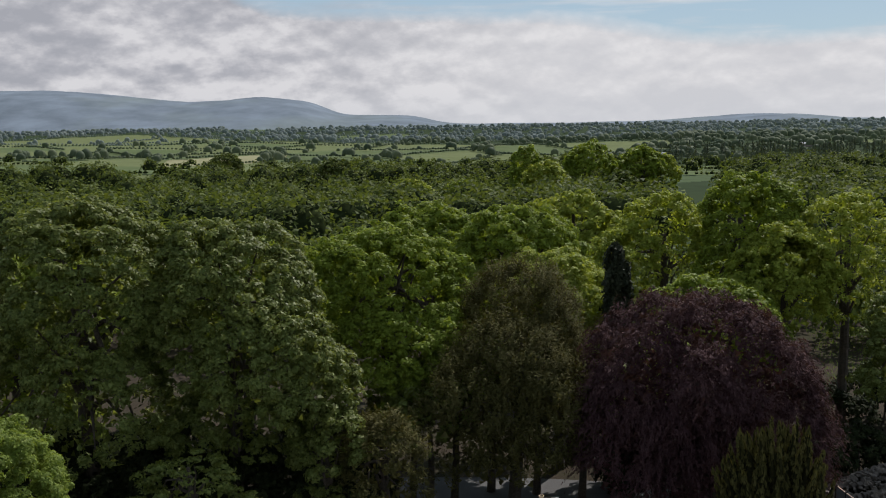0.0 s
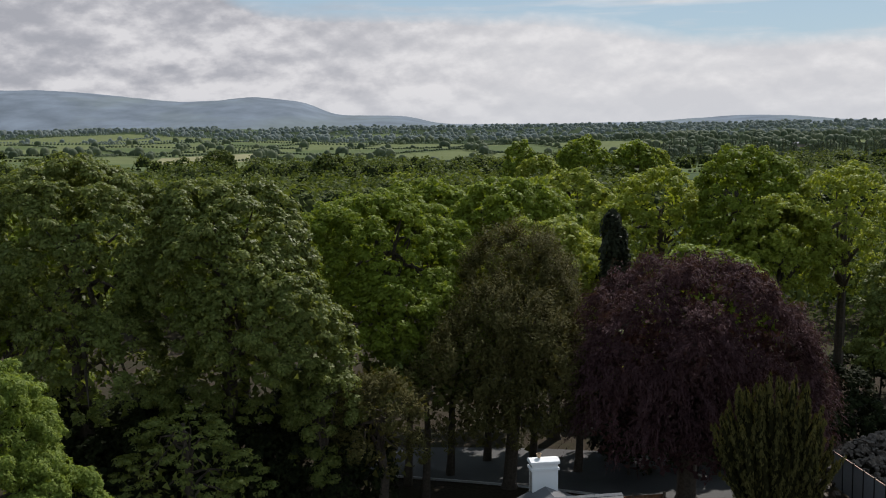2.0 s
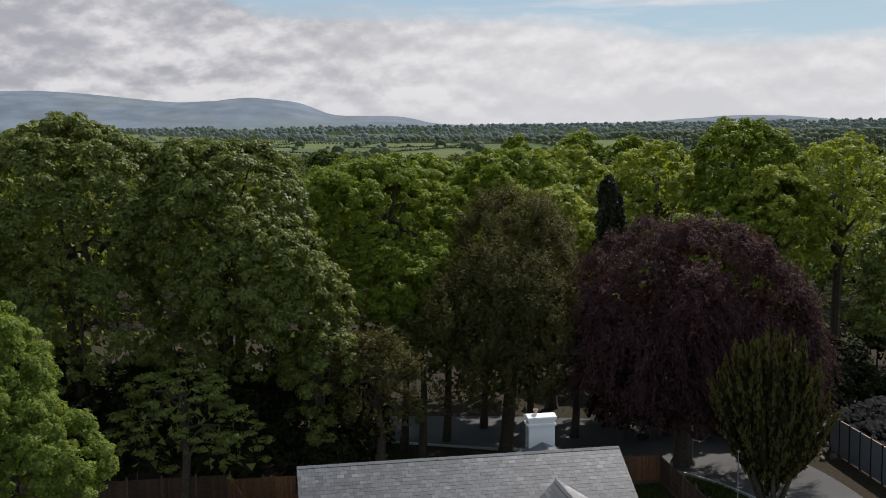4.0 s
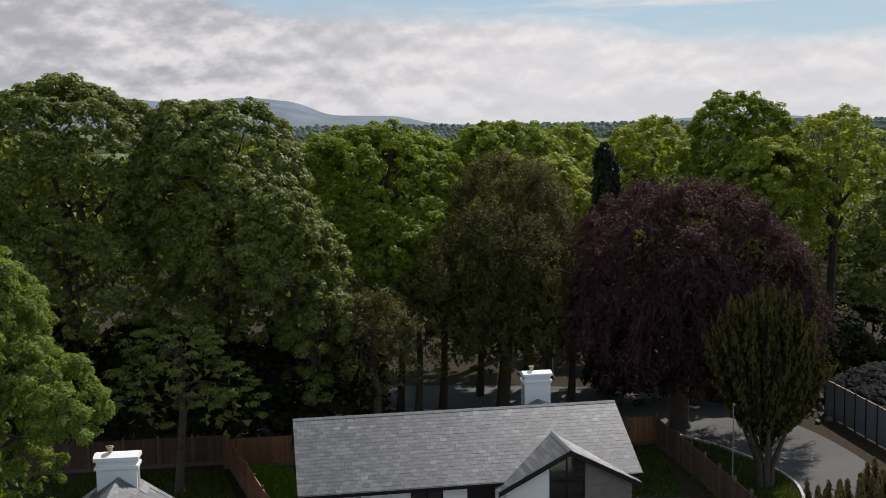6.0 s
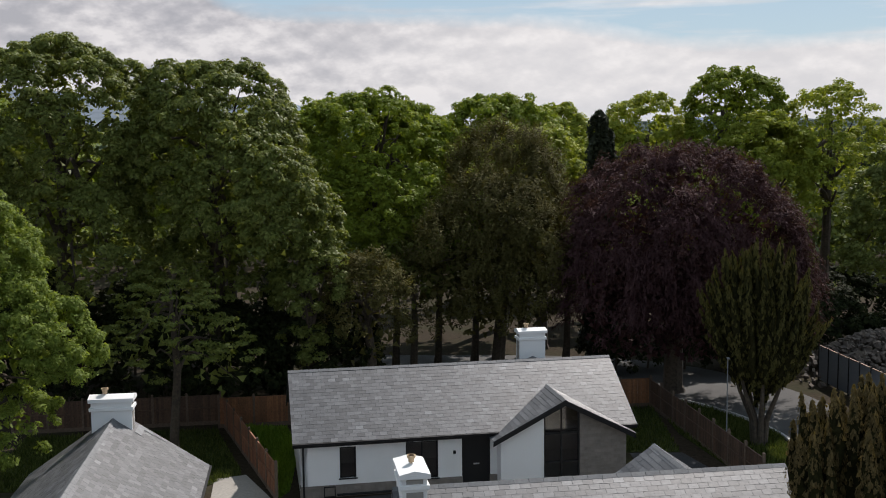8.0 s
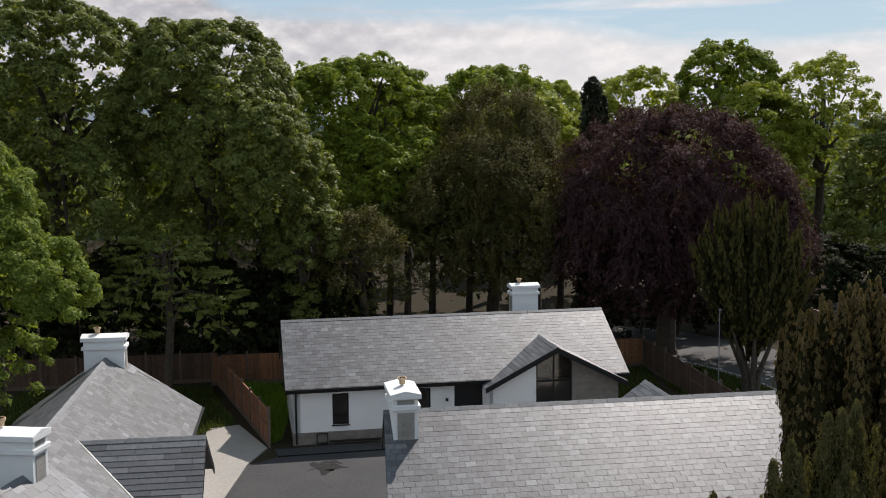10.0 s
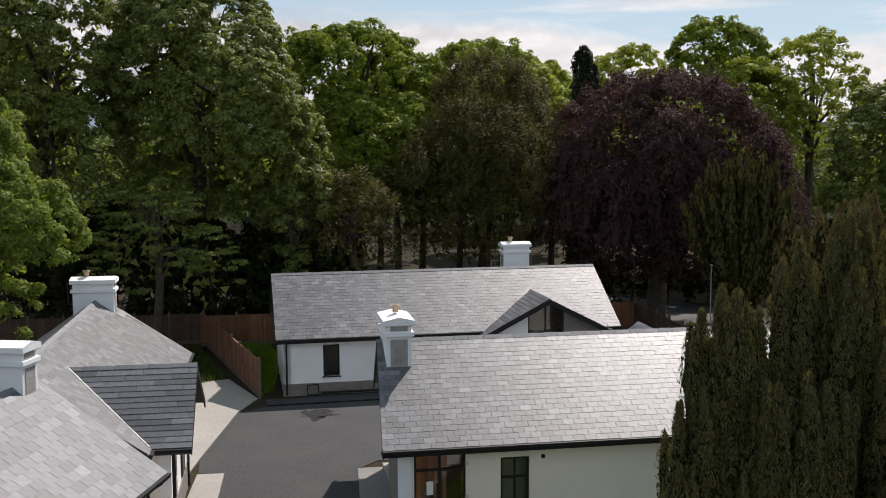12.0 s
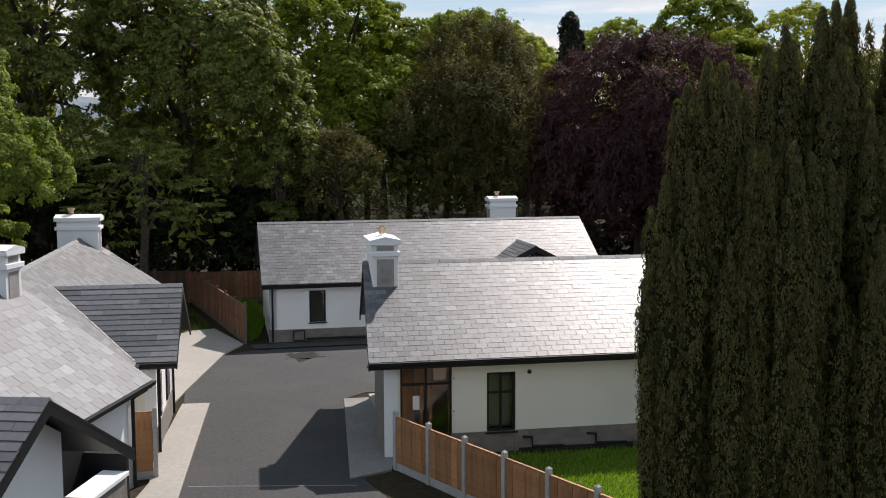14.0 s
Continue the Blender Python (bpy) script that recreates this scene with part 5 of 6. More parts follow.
def fan(n, rx, ry, z_low, z_top, r, seed, edge_drop, foot, rise):
    """Columns filling an upright oval; the outer ones lean out and end lower."""
    rng = random.Random(seed)
    out = []
    for i in range(n):
        k = math.sqrt((i + 0.5) / n)
        a = i * 2.39996 + rng.uniform(-0.2, 0.2)
        x, y = rx * k * math.cos(a), ry * k * math.sin(a)
        top = z_top - (z_top - z_low) * edge_drop * k ** 2 * rng.uniform(0.6, 1.3) - rng.uniform(0, 0.6)
        out.append((x * foot, y * foot, z_low + rng.uniform(-0.3, 0.5) + rise * k, top, r * rng.uniform(0.7, 1.3), x * (1 - foot), y * (1 - foot)))
    return out


def conifer(name, label, base, tall, radius, mat, leaf, count, seed, low=0.6, blunt=0.7):
    """A narrow shaggy conifer: whorls of sprays round a straight stem, with a second tip."""
    rng = np.random.default_rng(seed)
    t = thing(name, label, "conifer", pose(*base))
    u = rng.random(count) ** 1.1
    a = rng.uniform(0, 2 * np.pi, count)
    tier = 0.68 + 0.32 * np.abs(np.sin(u * tall * 1.3 + 1.5 * np.sin(a)))
    shag = 1 + 0.28 * np.sin(a * 3 + u * 11) + 0.20 * np.sin(a * 7 - u * 31)
    rad = radius * (1 - u) ** blunt * tier * shag * np.where(rng.random(count) < 0.2, rng.uniform(0.2, 0.8, count), rng.normal(0.95, 0.1, count))
    d = np.c_[np.cos(a), np.sin(a), np.zeros(count)]
    second = rng.random(count) < 0.25
    p = d * rad[:, None] * np.where(second, 0.6, 1.0)[:, None] + np.c_[np.where(second, 0.55, -0.1), np.zeros(count), low + (tall * np.where(second, 0.93, 1.0) - low) * u]
    along = d * 0.5 + np.array([0, 0, 0.8]) + 0.3 * rng.normal(size=(count, 3))
    nrm = unit(np.array([0, 0, 0.4]) + d + 0.5 * rng.normal(size=(count, 3)))
    bulk("crown", leaf_tris(p, nrm, along, leaf, 0.55, rng), 3, M[mat], t)
    part("trunk", Solid().tube([(0, 0, -0.1), (0, 0, tall * 0.5), (0, 0, tall * 0.95)], [tall * 0.022, tall * 0.014, 0.03], 8), M["bark"], t)
    return t


# the tall wood behind the houses
SYC = "tall dark green sycamore with dense crown"
broadleaf("ash_tree", "bright green ash tree with feathery crown beside the house", "tree", (-19.5, 39, 0), 11, [(-20.0, 38.5, 8.8, 5.6, 5, 5.6), (-15.4, 38.0, 7.3, 2.8, 2.6, 2.7), (-17.3, 38.2, 4.2, 3.0, 2.8, 2.8)], "ash", 0.13, 101, 0.4, 1.15, 0.34, aspect=0.6, droop=0.3)
broadleaf("sycamore_tree", SYC, "tree", (-20.5, 57, 0), 17, [(-20.8, 57, 14.6, 6.2, 6.0, 6.4), (-20.2, 54.6, 9.2, 5.6, 4.6, 4.8)], "sycamore", 0.165, 102, 0.55, 1.35, 0.40, 0.9, inner=0.8)
broadleaf("sycamore_tree", SYC, "tree", (-12.8, 57, 0), 16, [(-12.8, 57.2, 14.0, 5.4, 5.0, 5.7), (-10.2, 54.6, 11.3, 4.2, 3.9, 4.6), (-12.8, 57.0, 7.4, 4.6, 3.4, 3.2), (-7.9, 56.4, 10.0, 2.6, 2.4, 2.9)], "sycamore", 0.165, 103, 0.5, 1.25, 0.40)
broadleaf("sycamore_tree", "smaller sycamore with pale sunlit clumps", "tree", (-7.3, 55.4, 0), 9, [(-7.2, 55.0, 7.4, 2.3, 2.2, 2.7), (-7.4, 55.6, 3.6, 2.2, 2.0, 2.0)], "sycamore", 0.16, 104, 0.25, 0.95, 0.40, 0.9)
broadleaf("beech_tree", "low beech with flat layered sprays under the sycamores", "tree", (-13.4, 50.0, 0), 8, [(-13.2, 49.4, 6.0, 3.0, 2.6, 3.1), (-15.2, 50.2, 4.6, 2.1, 2.0, 2.4), (-11.0, 49.9, 4.4, 2.1, 2.0, 2.6)], "sycamore", 0.13, 117, 0.22, 1.0, 0.42, 0.42, 0.5, 0.6, flat=0.28)
broadleaf("lime_tree", "round-topped bright green lime tree", "tree", (-5.0, 67.6, 0), 15, [(-5.3, 67.6, 12.5, 6.1, 5.6, 6.1), (-4.4, 64.4, 9.6, 4.6, 4.0, 4.5), (-1.4, 65.0, 8.7, 4.4, 4, 4.6)], "lime", 0.185, 105, 0.5, 1.5, 0.44)
broadleaf("lime_tree", "lime tree in the row behind", "tree", (4.0, 82, 0), 15, [(3.9, 82, 13.0, 5.6, 5, 5.6)], "lime", 0.24, 106, 0.45, 1.6, 0.5, inner=0.6)
broadleaf("beech_tree", "fresh green beech behind the dark yew", "tree", (6.5, 74, 0), 13, [(6.0, 74, 11.2, 5.4, 4.5, 4.9)], "fresh", 0.20, 107, 0.4, 1.5, 0.45)
broadleaf("maple_tree", "light green maple in the row behind", "tree", (16.8, 92, 0), 15, [(16.9, 92, 14.0, 4.3, 4, 5.0), (13.2, 90, 12.0, 3.6, 3.4, 4.0)], "fresh", 0.25, 108, 0.4, 1.3, 0.48, 0.75, 0.8, 0.35)
broadleaf("maple_tree", "domed dark green maple in the row behind", "tree", (23.2, 87, 0), 17, [(23.2, 87, 16.2, 4.2, 4.0, 4.4), (22.0, 86, 11.0, 4.4, 4, 4.6)], "lime", 0.22, 109, 0.45, 1.4, 0.46)
broadleaf("maple_tree", "olive green maple before the domed one", "tree", (24.2, 82, 0), 12, [(24.4, 82, 12.2, 4.4, 3.8, 4.6), (21.0, 81, 8.5, 4.2, 3.4, 4.6)], "fresh", 0.22, 118, 0.4, 1.3, 0.44, 0.85, 0.8, 0.6)
broadleaf("maple_tree", "open crowned light green maple showing its limbs", "tree", (29.7, 84, 0), 16, [(30.0, 84, 14.2, 4.6, 4.2, 5.0), (27.6, 82, 10.4, 3.6, 3.4, 3.8)], "fresh", 0.22, 110, 0.4, 1.25, 0.46, 0.6, 0.75, 0.25)
broadleaf("sycamore_tree", "dark green sycamore at the lawn's edge", "tree", (31.5, 73, 0), 11, [(32.0, 73, 9.6, 4.4, 4.2, 5.2), (35.5, 74, 8.0, 4, 4, 4.8), (29.6, 72.5, 6.4, 2.9, 3, 3.2)], "sycamore", 0.20, 111, 0.4, 1.4, 0.45)
broadleaf("lime_tree", "bright green lime in the middle of the wood", "tree", (-3.5, 97, 0), 15, [(-3.5, 97, 12.2, 6.4, 5, 5.6)], "lime", 0.28, 112, 0.4, 1.8, 0.55, inner=0.6)
broadleaf("lime_tree", "lime tree deep in the wood", "tree", (-15.5, 74, 0), 14, [(-15.5, 74, 11.4, 6.4, 5, 5.6)], "lime", 0.26, 113, 0.4, 1.7, 0.55, inner=0.6)
broadleaf("lime_tree", "lime tree deep in the wood", "tree", (-29.0, 66, 0), 14, [(-29.0, 66, 12.0, 7.0, 6, 6.4), (-28, 62, 6, 6, 5, 5)], "lime", 0.26, 114, 0.4, 1.8, 0.55, inner=0.6)
broadleaf("lime_tree", "pale green lime at the wood's far edge", "tree", (10.2, 104, 0), 16, [(10.2, 104, 12.6, 6.0, 5, 5.6)], "fresh", 0.30, 115, 0.4, 1.7, 0.55, inner=0.6)
# Added tree, nearly hidden by the copper beech; it keeps sun off the lane.
broadleaf("maple_tree", "maple added behind the copper beech to shade the lane", "tree", (17.5, 76, 0), 10, [(17.5, 76, 8.8, 5.6, 4.5, 4.8), (12.5, 73, 7.2, 4.2, 3.6, 4.2)], "lime", 0.24, 116, 0.35, 1.6, 0.5, inner=0.6)
broadleaf("copper_beech", "weeping copper beech with domed dark purple crown", "tree", (13.2, 61, 0), 10, [(13.5, 60.8, 8.7, 7.2, 6.0, 6.1), (10.3, 59.5, 6.4, 4.0, 4.0, 4.6), (17.2, 60.0, 6.3, 3.9, 3.8, 4.8), (13.2, 58.2, 5.4, 5.6, 3.4, 3.6)], "copper", 0.21, 120, 0.55, 1.7, 0.46, 1.5, low=-0.7, aspect=0.30, spray=(1.3, 0.8, 9), inner=3.5)
broadleaf("yew_tree", "broad dark brown-green yew", "yew", (2.9, 63.5, 0), 12, [(3.5, 66.0, 10.9, 3.9, 3.8, 5.0), (2.6, 62.2, 8.6, 4.0, 3.4, 4.2), (5.2, 60.8, 7.4, 2.5, 2.8, 3.6), (0.2, 60.4, 7.3, 3.0, 3.0, 3.4), (2.6, 60.4, 5.2, 4.4, 2.6, 2.1)], "cedar", 0.22, 130, 0.4, 1.15, 0.38, 1.0, low=-0.7, aspect=0.32, spray=(1.0, -0.35, 8), inner=2.0)
broadleaf("yew_tree", "spreading brown-green yew under the limes", "yew", (-4.3, 55.8, 0), 6.5, [(-4.4, 55.6, 5.6, 2.5, 2.4, 3.4)], "cedar", 0.22, 131, 0.3, 0.9, 0.40, 0.8, aspect=0.34, spray=(0.9, 0.1, 8))
conifer("cypress", "narrow dark cypress among the broadleaf trees", (10.0, 69.2, 0), 16.6, 1.35, "spruce", 0.34, 12000, 132, blunt=0.3)


def shrub(label, x, y, r, tall, mat, seed):
    """A dense bush of leaves down to the ground."""
    g = np.random.default_rng(seed)
    t = thing("shrub", label, "shrub", pose(x, y, 0), "undergrowth")
    crown = (0, 0, tall * 0.48, r, r * 0.8, tall * 0.52)
    lb, ways = boughs(crown, 0.9, g, -0.8)
    p, d, pr = tufts(lb, ways, [np.array(crown[:3])], [np.array(crown[3:])], 0.5, g, 0.9)
    bulk("crown", tuft_leaves(p, d, pr, 0.26, 0.7, g, 0.6), 3, M[mat], t)
    part("stem", Solid().tube([(0, 0, -0.1), (0.1, 0, tall * 0.4), (0, 0.1, tall * 0.7)], [0.09, 0.06, 0.02], 6), M["bark"], t)


# Bushes added as dark fill; their leaf colour carries the wood's shade.
py = random.Random(15)
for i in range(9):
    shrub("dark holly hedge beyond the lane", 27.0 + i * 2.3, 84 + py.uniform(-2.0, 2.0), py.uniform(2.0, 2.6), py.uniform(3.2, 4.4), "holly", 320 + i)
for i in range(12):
    shrub("laurel bush filling the dark under the trees, leaves darkened for shade", -25 + i * 1.75, 56.4 + py.uniform(-0.6, 0.9), py.uniform(1.7, 2.4), py.uniform(5.0, 8.0), "holly", 300 + i)
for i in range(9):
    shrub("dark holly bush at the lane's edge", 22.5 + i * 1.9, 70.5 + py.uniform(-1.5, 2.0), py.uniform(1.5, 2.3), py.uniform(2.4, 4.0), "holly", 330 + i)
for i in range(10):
    shrub("fill undergrowth between the trunks, leaves darkened for shade", -24 + i * 1.9, 64 + py.uniform(-1, 4), py.uniform(1.6, 2.4), py.uniform(4.0, 7.0), "holly", 350 + i)
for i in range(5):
    shrub("fill undergrowth behind the copper beech, leaves darkened for shade", 10.5 + i * 2.3, 66.5 + py.uniform(-0.8, 1.2), py.uniform(1.3, 1.9), py.uniform(2.2, 3.0), "holly", 370 + i)
for x, y, hgt in ((-2.2, 61.5, 7), (-0.8, 66, 9), (1.6, 69, 9), (4.6, 68.5, 9), (7.4, 66.6, 8), (-3.4, 64, 7)):
    t = thing("tree", "bare dark trunk in the shade of the wood", "tree", pose(x, y, 0), "shaded trunks")
    part("trunk", Solid().tube([(0, 0, -0.1), (0.1, 0, 1.5), (0.2, 0.1, hgt * 0.6), (0.1, 0.2, hgt)], [0.32, 0.24, 0.19, 0.1], 9), M["bark"], t)
    g = np.random.default_rng(int(x * 10 + 400))
    crown = (0.1, 0.2, hgt - 0.5, 2.6, 2.4, 3.0)
    lb, ways = boughs(crown, 1.1, g, -0.7)
    p, d, pr = tufts(lb, ways, [np.array(crown[:3])], [np.array(crown[3:])], 0.55, g, 0.7)
    bulk("crown", tuft_leaves(p, d, pr, 0.3, 0.7, g, 0.6), 3, M["sycamore"], t)

# upright yews beside the lane and in front
STEMS = [(0.25 * math.cos(a), 0.25 * math.sin(a), 1.5 * math.cos(a), 1.1 * math.sin(a), 4.2, 0.13) for a in (0.2, 1.1, 2.0, 2.9, 3.7, 4.6, 5.5)]
columns("irish_yew", "dark upright yew with many stems on the verge", (15.2, 50.0, 0), fan(105, 3.2, 2.7, 1.9, 10.4, 0.22, 7, 0.50, 0.42, 1.6), "cedar", 0.20, 140, STEMS, 0.95, 0.07, 1.15, 0.0, 9.0, 0.22)
columns("irish_yew", "brown-tipped upright yew beside the lane", (11.4, 24.4, 0), fan(85, 2.8, 2.3, 0.8, 9.5, 0.19, 8, 0.16, 0.8, 0.4), "brown_yew", 0.10, 141, [(0.2, 0, 0.4, 0.2, 5, 0.15), (-0.2, 0.1, -0.4, 0, 5, 0.15)], 0.7, 0.05, 1.3, 4.0, 6.0, 0.35)


def near_yew(label, x, y, tops, seed):
    """An upright yew close by: each column (x, y, top, radius) rises from low down and leans out a little, with lesser tips beside it."""
    g = random.Random(seed)
    sp = []
    for sx, sy, top, r in tops:
        for k in range(2):
            ox, oy, drop = ((0, 0, 0) if k == 0 else (r * g.choice((-1, 1)) * g.uniform(0.7, 1.1), g.uniform(-0.12, 0.12), g.uniform(0.12, 0.55)))
            q = r * 1.12 if k == 0 else r * g.uniform(0.5, 0.7)
            ax, ay = sx + ox - x, sy + oy - y
            sp.append((ax * 0.85, ay * 0.9, 0.7 + g.uniform(0, 0.4), top - drop, q, ax * 0.15, ay * 0.1))
        # short shoots that rise from the sides of the column
        for k in range(8):
            a, depth = g.uniform(-3.5, 0.4), g.uniform(0.25, 3.6)
            reach = r * (0.75 + 0.45 * min(1.0, depth / 1.5))
            u = 1 - depth / (top - 0.7)
            ax, ay = (sx - x) * (0.85 + 0.15 * u) + reach * math.cos(a), (sy - y) * (0.9 + 0.1 * u) + reach * math.sin(a)
            tall = g.uniform(0.35, 0.8)
            sp.append((ax, ay, top - depth - tall * 0.6, top - depth + tall * 0.4, g.uniform(0.03, 0.05), 0.05 * math.cos(a), 0.05 * math.sin(a)))
    columns("irish_yew", label, (x, y, 0), sp, "near_yew", 0.036, seed, [(0.1, 0, 0.2, 0.1, 6, 0.14), (-0.1, 0.1, -0.2, 0, 6, 0.14)], 0.95, 0.04, 1.0, 4.4, 6.0, 0.5)


near_yew("dark green upright yew with crowded spires", 3.4, 9.4,
         [(3.15, 9.50, 8.74, 0.08), (3.22, 9.40, 8.90, 0.09), (3.44, 9.40, 9.15, 0.13), (3.51, 9.30, 9.11, 0.12), (3.69, 9.50, 8.94, 0.11), (3.89, 9.60, 8.87, 0.10),
          (2.96, 9.30, 7.97, 0.09), (2.83, 9.25, 7.05, 0.09), (3.00, 9.20, 7.36, 0.12), (3.23, 9.20, 8.14, 0.14), (3.58, 9.90, 8.21, 0.12)], 142)
near_yew("low dark upright yew with blunt tips", 4.2, 9.05,
         [(3.81, 9.10, 8.26, 0.11), (3.87, 9.00, 8.23, 0.10), (3.72, 9.15, 7.96, 0.10), (3.60, 9.05, 7.30, 0.12), (4.24, 9.10, 8.31, 0.13), (4.43, 9.15, 8.20, 0.13), (4.11, 8.95, 7.76, 0.09), (4.30, 8.90, 7.68, 0.11),
          (4.60, 9.20, 8.09, 0.11), (4.74, 9.10, 6.90, 0.12)], 145)
near_yew("dark green upright yew of medium height", 4.2, 9.9,
         [(4.20, 9.90, 9.34, 0.11), (4.34, 9.90, 9.55, 0.14), (4.48, 9.90, 9.38, 0.13), (4.34, 10.30, 8.35, 0.12), (4.65, 9.90, 8.52, 0.12)], 143)
near_yew("tall dark green upright yew with broad spires", 5.1, 10.1,
         [(4.83, 10.20, 9.76, 0.14), (5.01, 10.20, 9.82, 0.15), (5.23, 10.30, 9.87, 0.15), (4.93, 9.80, 9.31, 0.13), (4.79, 9.70, 9.17, 0.12), (5.05, 9.70, 8.91, 0.12), (5.72, 10.30, 9.92, 0.17),
          (5.97, 10.30, 9.97, 0.18), (6.34, 10.50, 9.86, 0.20), (5.16, 9.50, 8.58, 0.15), (5.31, 9.30, 8.02, 0.17), (5.12, 9.00, 7.41, 0.17), (5.54, 10.40, 8.88, 0.13)], 144)


# ---- valley: hedges, woods and farms ----
rng = np.random.default_rng(77)
py = random.Random(77)
spots = []
tries = 0
while len(spots) < 4600 and tries < 60000:
    tries += 1
    y = 112 + 2500 * py.random() ** 1.5
    x = py.uniform(-1, 1) * (45 + 0.46 * y)
    if 140 < y < 580 and abs(x - 0.205 * y) < 0.03 * y:
        continue  # kept clear to fit the camera's view, so the far field shows
    f, edge = field_at(x, y)
    k = wooded(SEEDS[f][0], SEEDS[f][1])
    if y < 135 or k > 0.72 or (py.random() < 0.006 and y > 500):
        spots.append((x, y, (6.2 if 200 < y < 800 else 4.6) * py.uniform(0.55, 1.4)))
# hedges run along the edges of the fields, with a tree here and there
for i in range(len(SEEDS)):
    ds = np.hypot(*(SEED_XY - SEED_XY[i]).T)
    for j in np.argsort(ds)[1:9]:
        if j < i:
            continue
        mid, d = (SEED_XY[i] + SEED_XY[j]) / 2, (SEED_XY[j] - SEED_XY[i]) / ds[j]
        step = 3.2 if mid[1] < 900 else 5.0
        q = mid + np.arange(-160, 160, step)[:, None] * np.array([-d[1], d[0]])
        near = np.argpartition(np.hypot(q[:, None, 0] - SEED_XY[None, :, 0], q[:, None, 1] - SEED_XY[None, :, 1]), 1, axis=1)[:, :2]
        for (hx, hy), (a, b) in zip(q, near):
            hy /= 0.75
            if {int(a), int(b)} == {i, int(j)} and hy > 560 and abs(hx) < 50 + 0.47 * hy:
                spots.append((hx, hy, py.uniform(3.0, 6.0) if py.random() < 0.12 else py.uniform(1.1, 1.7) * (1 if hy < 900 else 1.25)))


def domes(name, places, mat, label, na, lat):
    """Round lumpy crowns of far trees, each its own closed dome."""
    ang = np.linspace(0, 2 * np.pi, na, endpoint=False)
    nl = len(lat)
    top = na * nl
    base = np.array([(math.cos(e) * math.cos(a), math.cos(e) * math.sin(a), math.sin(e)) for e in lat for a in ang] + [(0, 0, 1)])
    quad = [(r * na + i, r * na + (i + 1) % na, (r + 1) * na + (i + 1) % na, (r + 1) * na + i) for r in range(nl - 1) for i in range(na)]
    tri = [(top - na + i, top - na + (i + 1) % na, top) for i in range(na)]
    vs, fs = [], []
    for x, y, r in places:
        k = (top + 1) * len(vs)
        lump = (0.72 if places[0][1] < 850 else 0.9) + 0.05 * rng.normal(size=(top + 1, 1)) + 0.10 * np.sin(base[:, :1] * 4 + x) * np.sin(base[:, 1:2] * 4 + y)
        vs.append(np.array([x, y, land(x, y) + r * 0.75]) + base * r * lump)
        fs += [tuple(k + i for i in f) for f in quad + tri]
    me = bpy.data.meshes.new(name)
    me.from_pydata(np.concatenate(vs).tolist(), [], fs)
    me.materials.append(M[mat])
    me.polygons.foreach_set("use_smooth", [True] * len(fs))
    return tagged(new(name, me), label, "woodland", kind="stuff")


domes("valley_woods", [s for s in spots if 170 < s[1] < 850], "shade_wood", "inner domes of the valley woods and hedges, coloured dark for shade", 9, (-0.35, 0.1, 0.6, 1.1))
# Both leaf colours carry the haze of distance.
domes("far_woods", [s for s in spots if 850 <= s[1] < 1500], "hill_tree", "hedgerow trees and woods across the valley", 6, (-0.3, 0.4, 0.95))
domes("skyline_woods", [s for s in spots if s[1] >= 1500], "haze_tree", "far woods towards the skyline, paled for haze", 6, (-0.3, 0.4, 0.95))
vs = []
for x, y, r in spots:
    n = int(8 * r * r) if y < 170 else int(5 * r * r) if y < 260 else int(5.0 * r * r) if y < 620 else int(3.2 * r * r) if y < 850 else 0
    if not n:
        continue
    d = sphere_dirs(n, rng)
    d[:, 2] = np.abs(d[:, 2]) * 1.25 - 0.25
    bl = 0.95 + 0.2 * np.sin(d[:, 0] * 5 + x) * np.sin(d[:, 1] * 5 + y) + 0.1 * np.sin(d[:, 2] * 7 + x)
    p = np.array([x, y, land(x, y) + r * 0.8]) + d * r * (bl * rng.uniform(0.8, 1.08, n))[:, None]
    nrm = unit(d + 0.5 * rng.normal(size=(n, 3)) + np.array([0, 0, 0.3]))
    vs.append(leaf_tris(p, nrm, rng.normal(size=(n, 3)), 0.62 if y < 170 else 0.9 if y < 260 else 1.1 if y < 620 else 1.5, 0.9, rng))
bulk("valley_leaves", np.concatenate(vs), 3, M["farwood"], None, "leafy tree tops at the valley's near side", "woodland")
for i, (x, y, r, tall, mat) in enumerate(((41, 385, 9.5, 26, "lime"), (60, 388, 8.5, 24, "lime"), (68, 396, 7.0, 21, "fresh"), (18, 380, 5.5, 25, "lime"), (24, 366, 7.5, 20, "fresh"), (49, 360, 6.0, 16, "farwood"), (-62, 470, 8.0, 18, "farwood"), (-132, 560, 8.5, 17, "farwood"), (-20, 330, 7.5, 15, "fresh"), (-4, 345, 7.0, 14, "lime"))):
    g = land(x, y)
    broadleaf("tree", "tall green tree standing over the valley wood", "tree", (x, y, g), tall * 0.6, [(x, y, g + tall * 0.62, r, r, tall * 0.4)], mat, 0.95, 600 + i, 0.5, 2.6, 1.1, inner=0.5, group="valley trees")

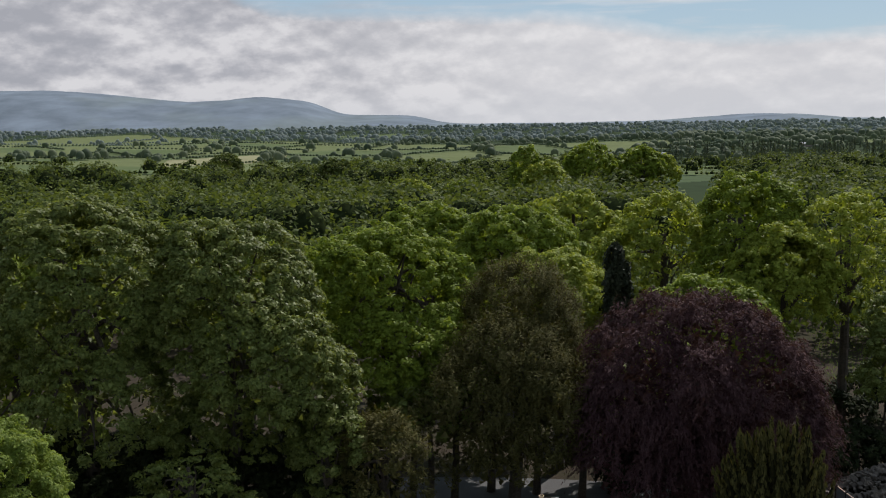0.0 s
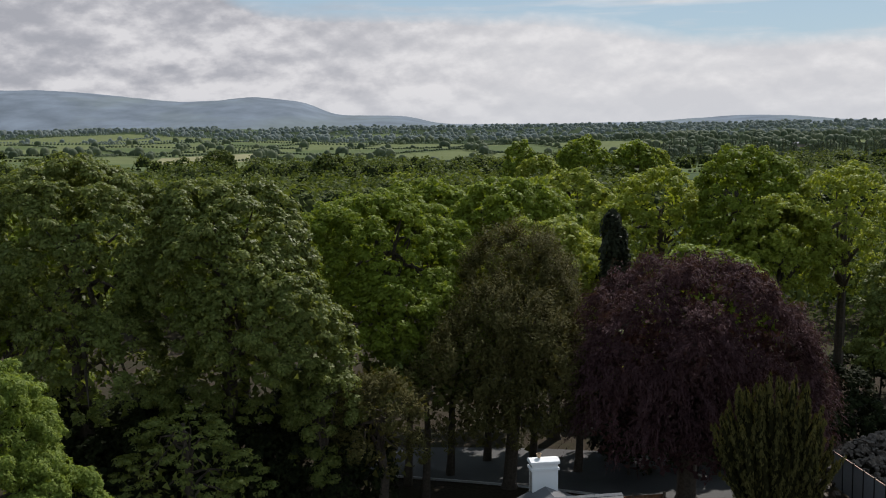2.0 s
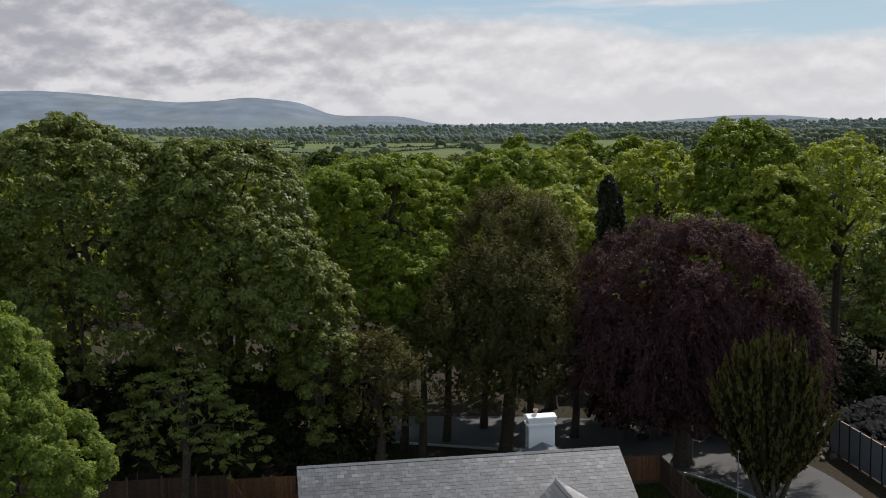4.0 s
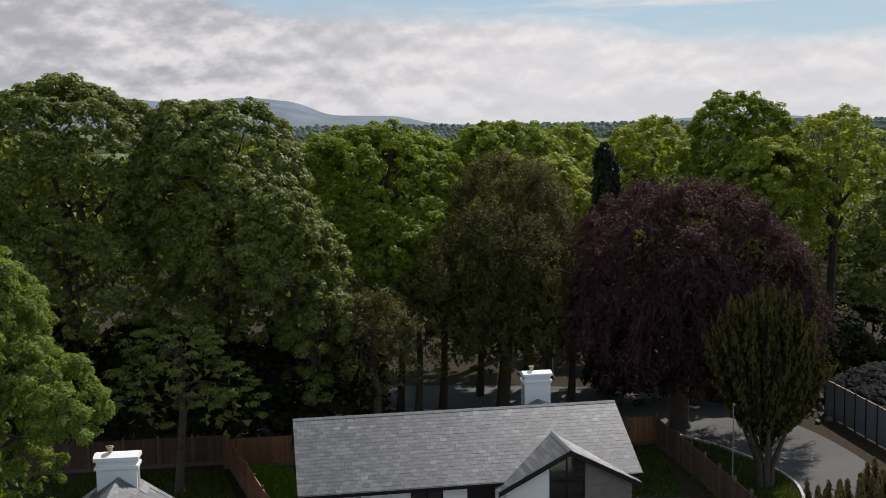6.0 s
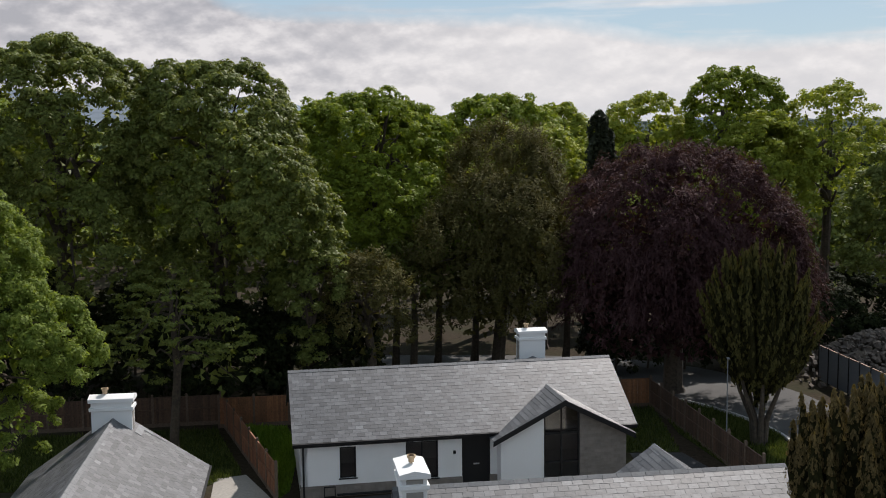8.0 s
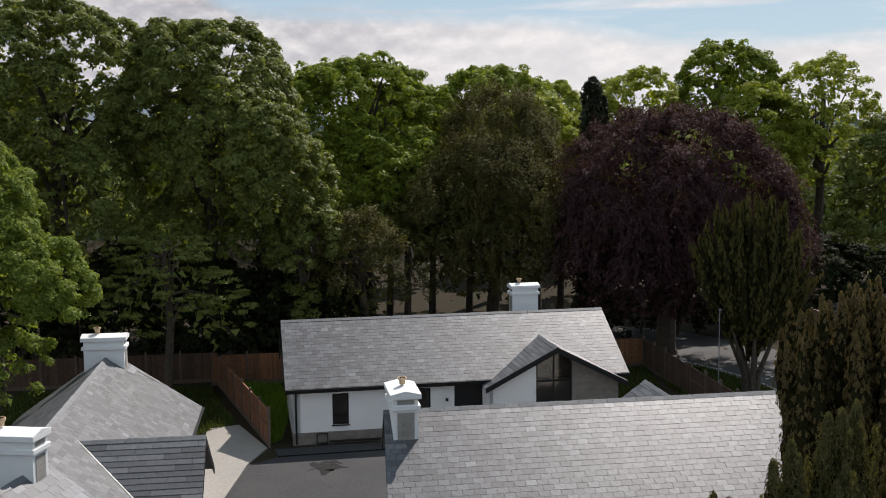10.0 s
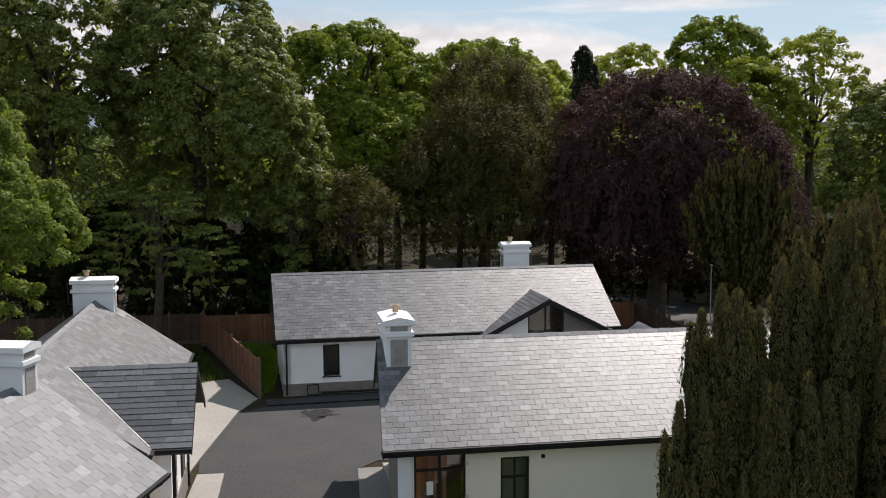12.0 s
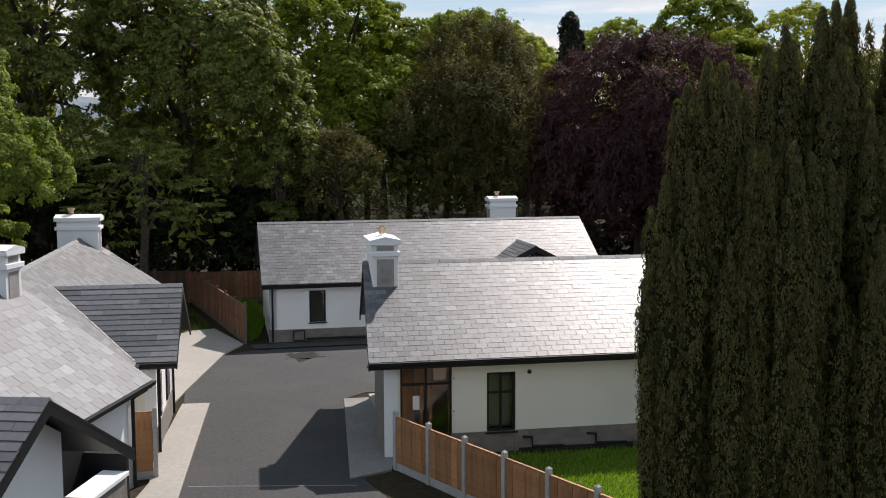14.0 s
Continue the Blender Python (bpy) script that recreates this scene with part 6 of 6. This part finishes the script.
# a belt of dark conifers across the valley
vs = []
for i in range(130):
    x, y = 150 + 190 * py.random(), 830 + 60 * py.random()
    z, hgt = land(x, y), py.uniform(13, 19)
    n = 70
    u = rng.random(n)
    a = rng.uniform(0, 2 * np.pi, n)
    d = np.c_[np.cos(a), np.sin(a), np.zeros(n)]
    p = np.array([x, y, z]) + d * (2.6 * (1 - u) ** 0.8 * rng.uniform(0.6, 1.1, n))[:, None] + np.c_[np.zeros((n, 2)), hgt * u]
    vs.append(leaf_tris(p, unit(d + np.array([0, 0, 0.5])), d + np.array([0, 0, 0.6]), 1.7, 0.5, rng))
bulk("conifer_belt", np.concatenate(vs), 3, M["belt"], None, "belt of dark conifers across the valley", "woodland")

for x, y, ln, wd, hh, rot in ((-84, 600, 24, 10, 5.0, 12), (-66, 608, 20, 9, 4.4, 8), (-52, 596, 14, 8, 4.0, 14), (-92, 585, 30, 8, 3.6, 10), (330, 1080, 16, 7, 3.4, 5), (395, 1250, 18, 7, 3.4, -8), (150, 905, 16, 9, 5, 4)):
    f = thing("farm_shed", "long farm shed with pale sheet roof among trees", "farm building", pose(x, y, land(x, y) - 0.3, 0, 0, rot), "far farm buildings")
    part("wall", Solid().box(-ln / 2, ln / 2, -wd / 2, wd / 2, 0, hh), M["farm_wall"], f)
    part("roof", Solid().prism([(-ln / 2 - 0.4, -wd / 2 - 0.5, hh), (-ln / 2 - 0.4, wd / 2 + 0.5, hh), (-ln / 2 - 0.4, 0, hh + wd * 0.22)], (ln + 0.8, 0, 0)), M["farm_roof"], f)

# rubble heap behind the hoarding
rng = np.random.default_rng(5)
heap = Solid()
py = random.Random(5)
for i in range(1500):
    x, y = py.gauss(0, 3.0), py.gauss(0, 2.2)
    hz = 2.5 * math.exp(-(x / 4.2) ** 2 - (y / 3.0) ** 2) + py.uniform(-0.1, 0.1)
    r = py.uniform(0.05, 0.2)
    m = pose(27.5 + x, 66 + y, hz, py.uniform(0, 90), py.uniform(0, 90), py.uniform(0, 90))
    heap.poly([m @ Vector(p) for p in ((-r, -r, -r * 0.6), (r, -r * 0.8, -r * 0.6), (r * 0.8, r, -r * 0.6), (-r, r * 0.9, -r * 0.6), (-r * 0.8, -r, r * 0.6), (r * 0.9, -r, r * 0.5), (r, r * 0.8, r * 0.6), (-r * 0.7, r, r * 0.7))],
              [(3, 2, 1, 0), (4, 5, 6, 7), (0, 1, 5, 4), (1, 2, 6, 5), (2, 3, 7, 6), (3, 0, 4, 7)])
tagged(part("rubble_heap", heap, M["rock"], None, "heap of grey rubble stones behind the hoarding"), category="rubble", kind="stuff")
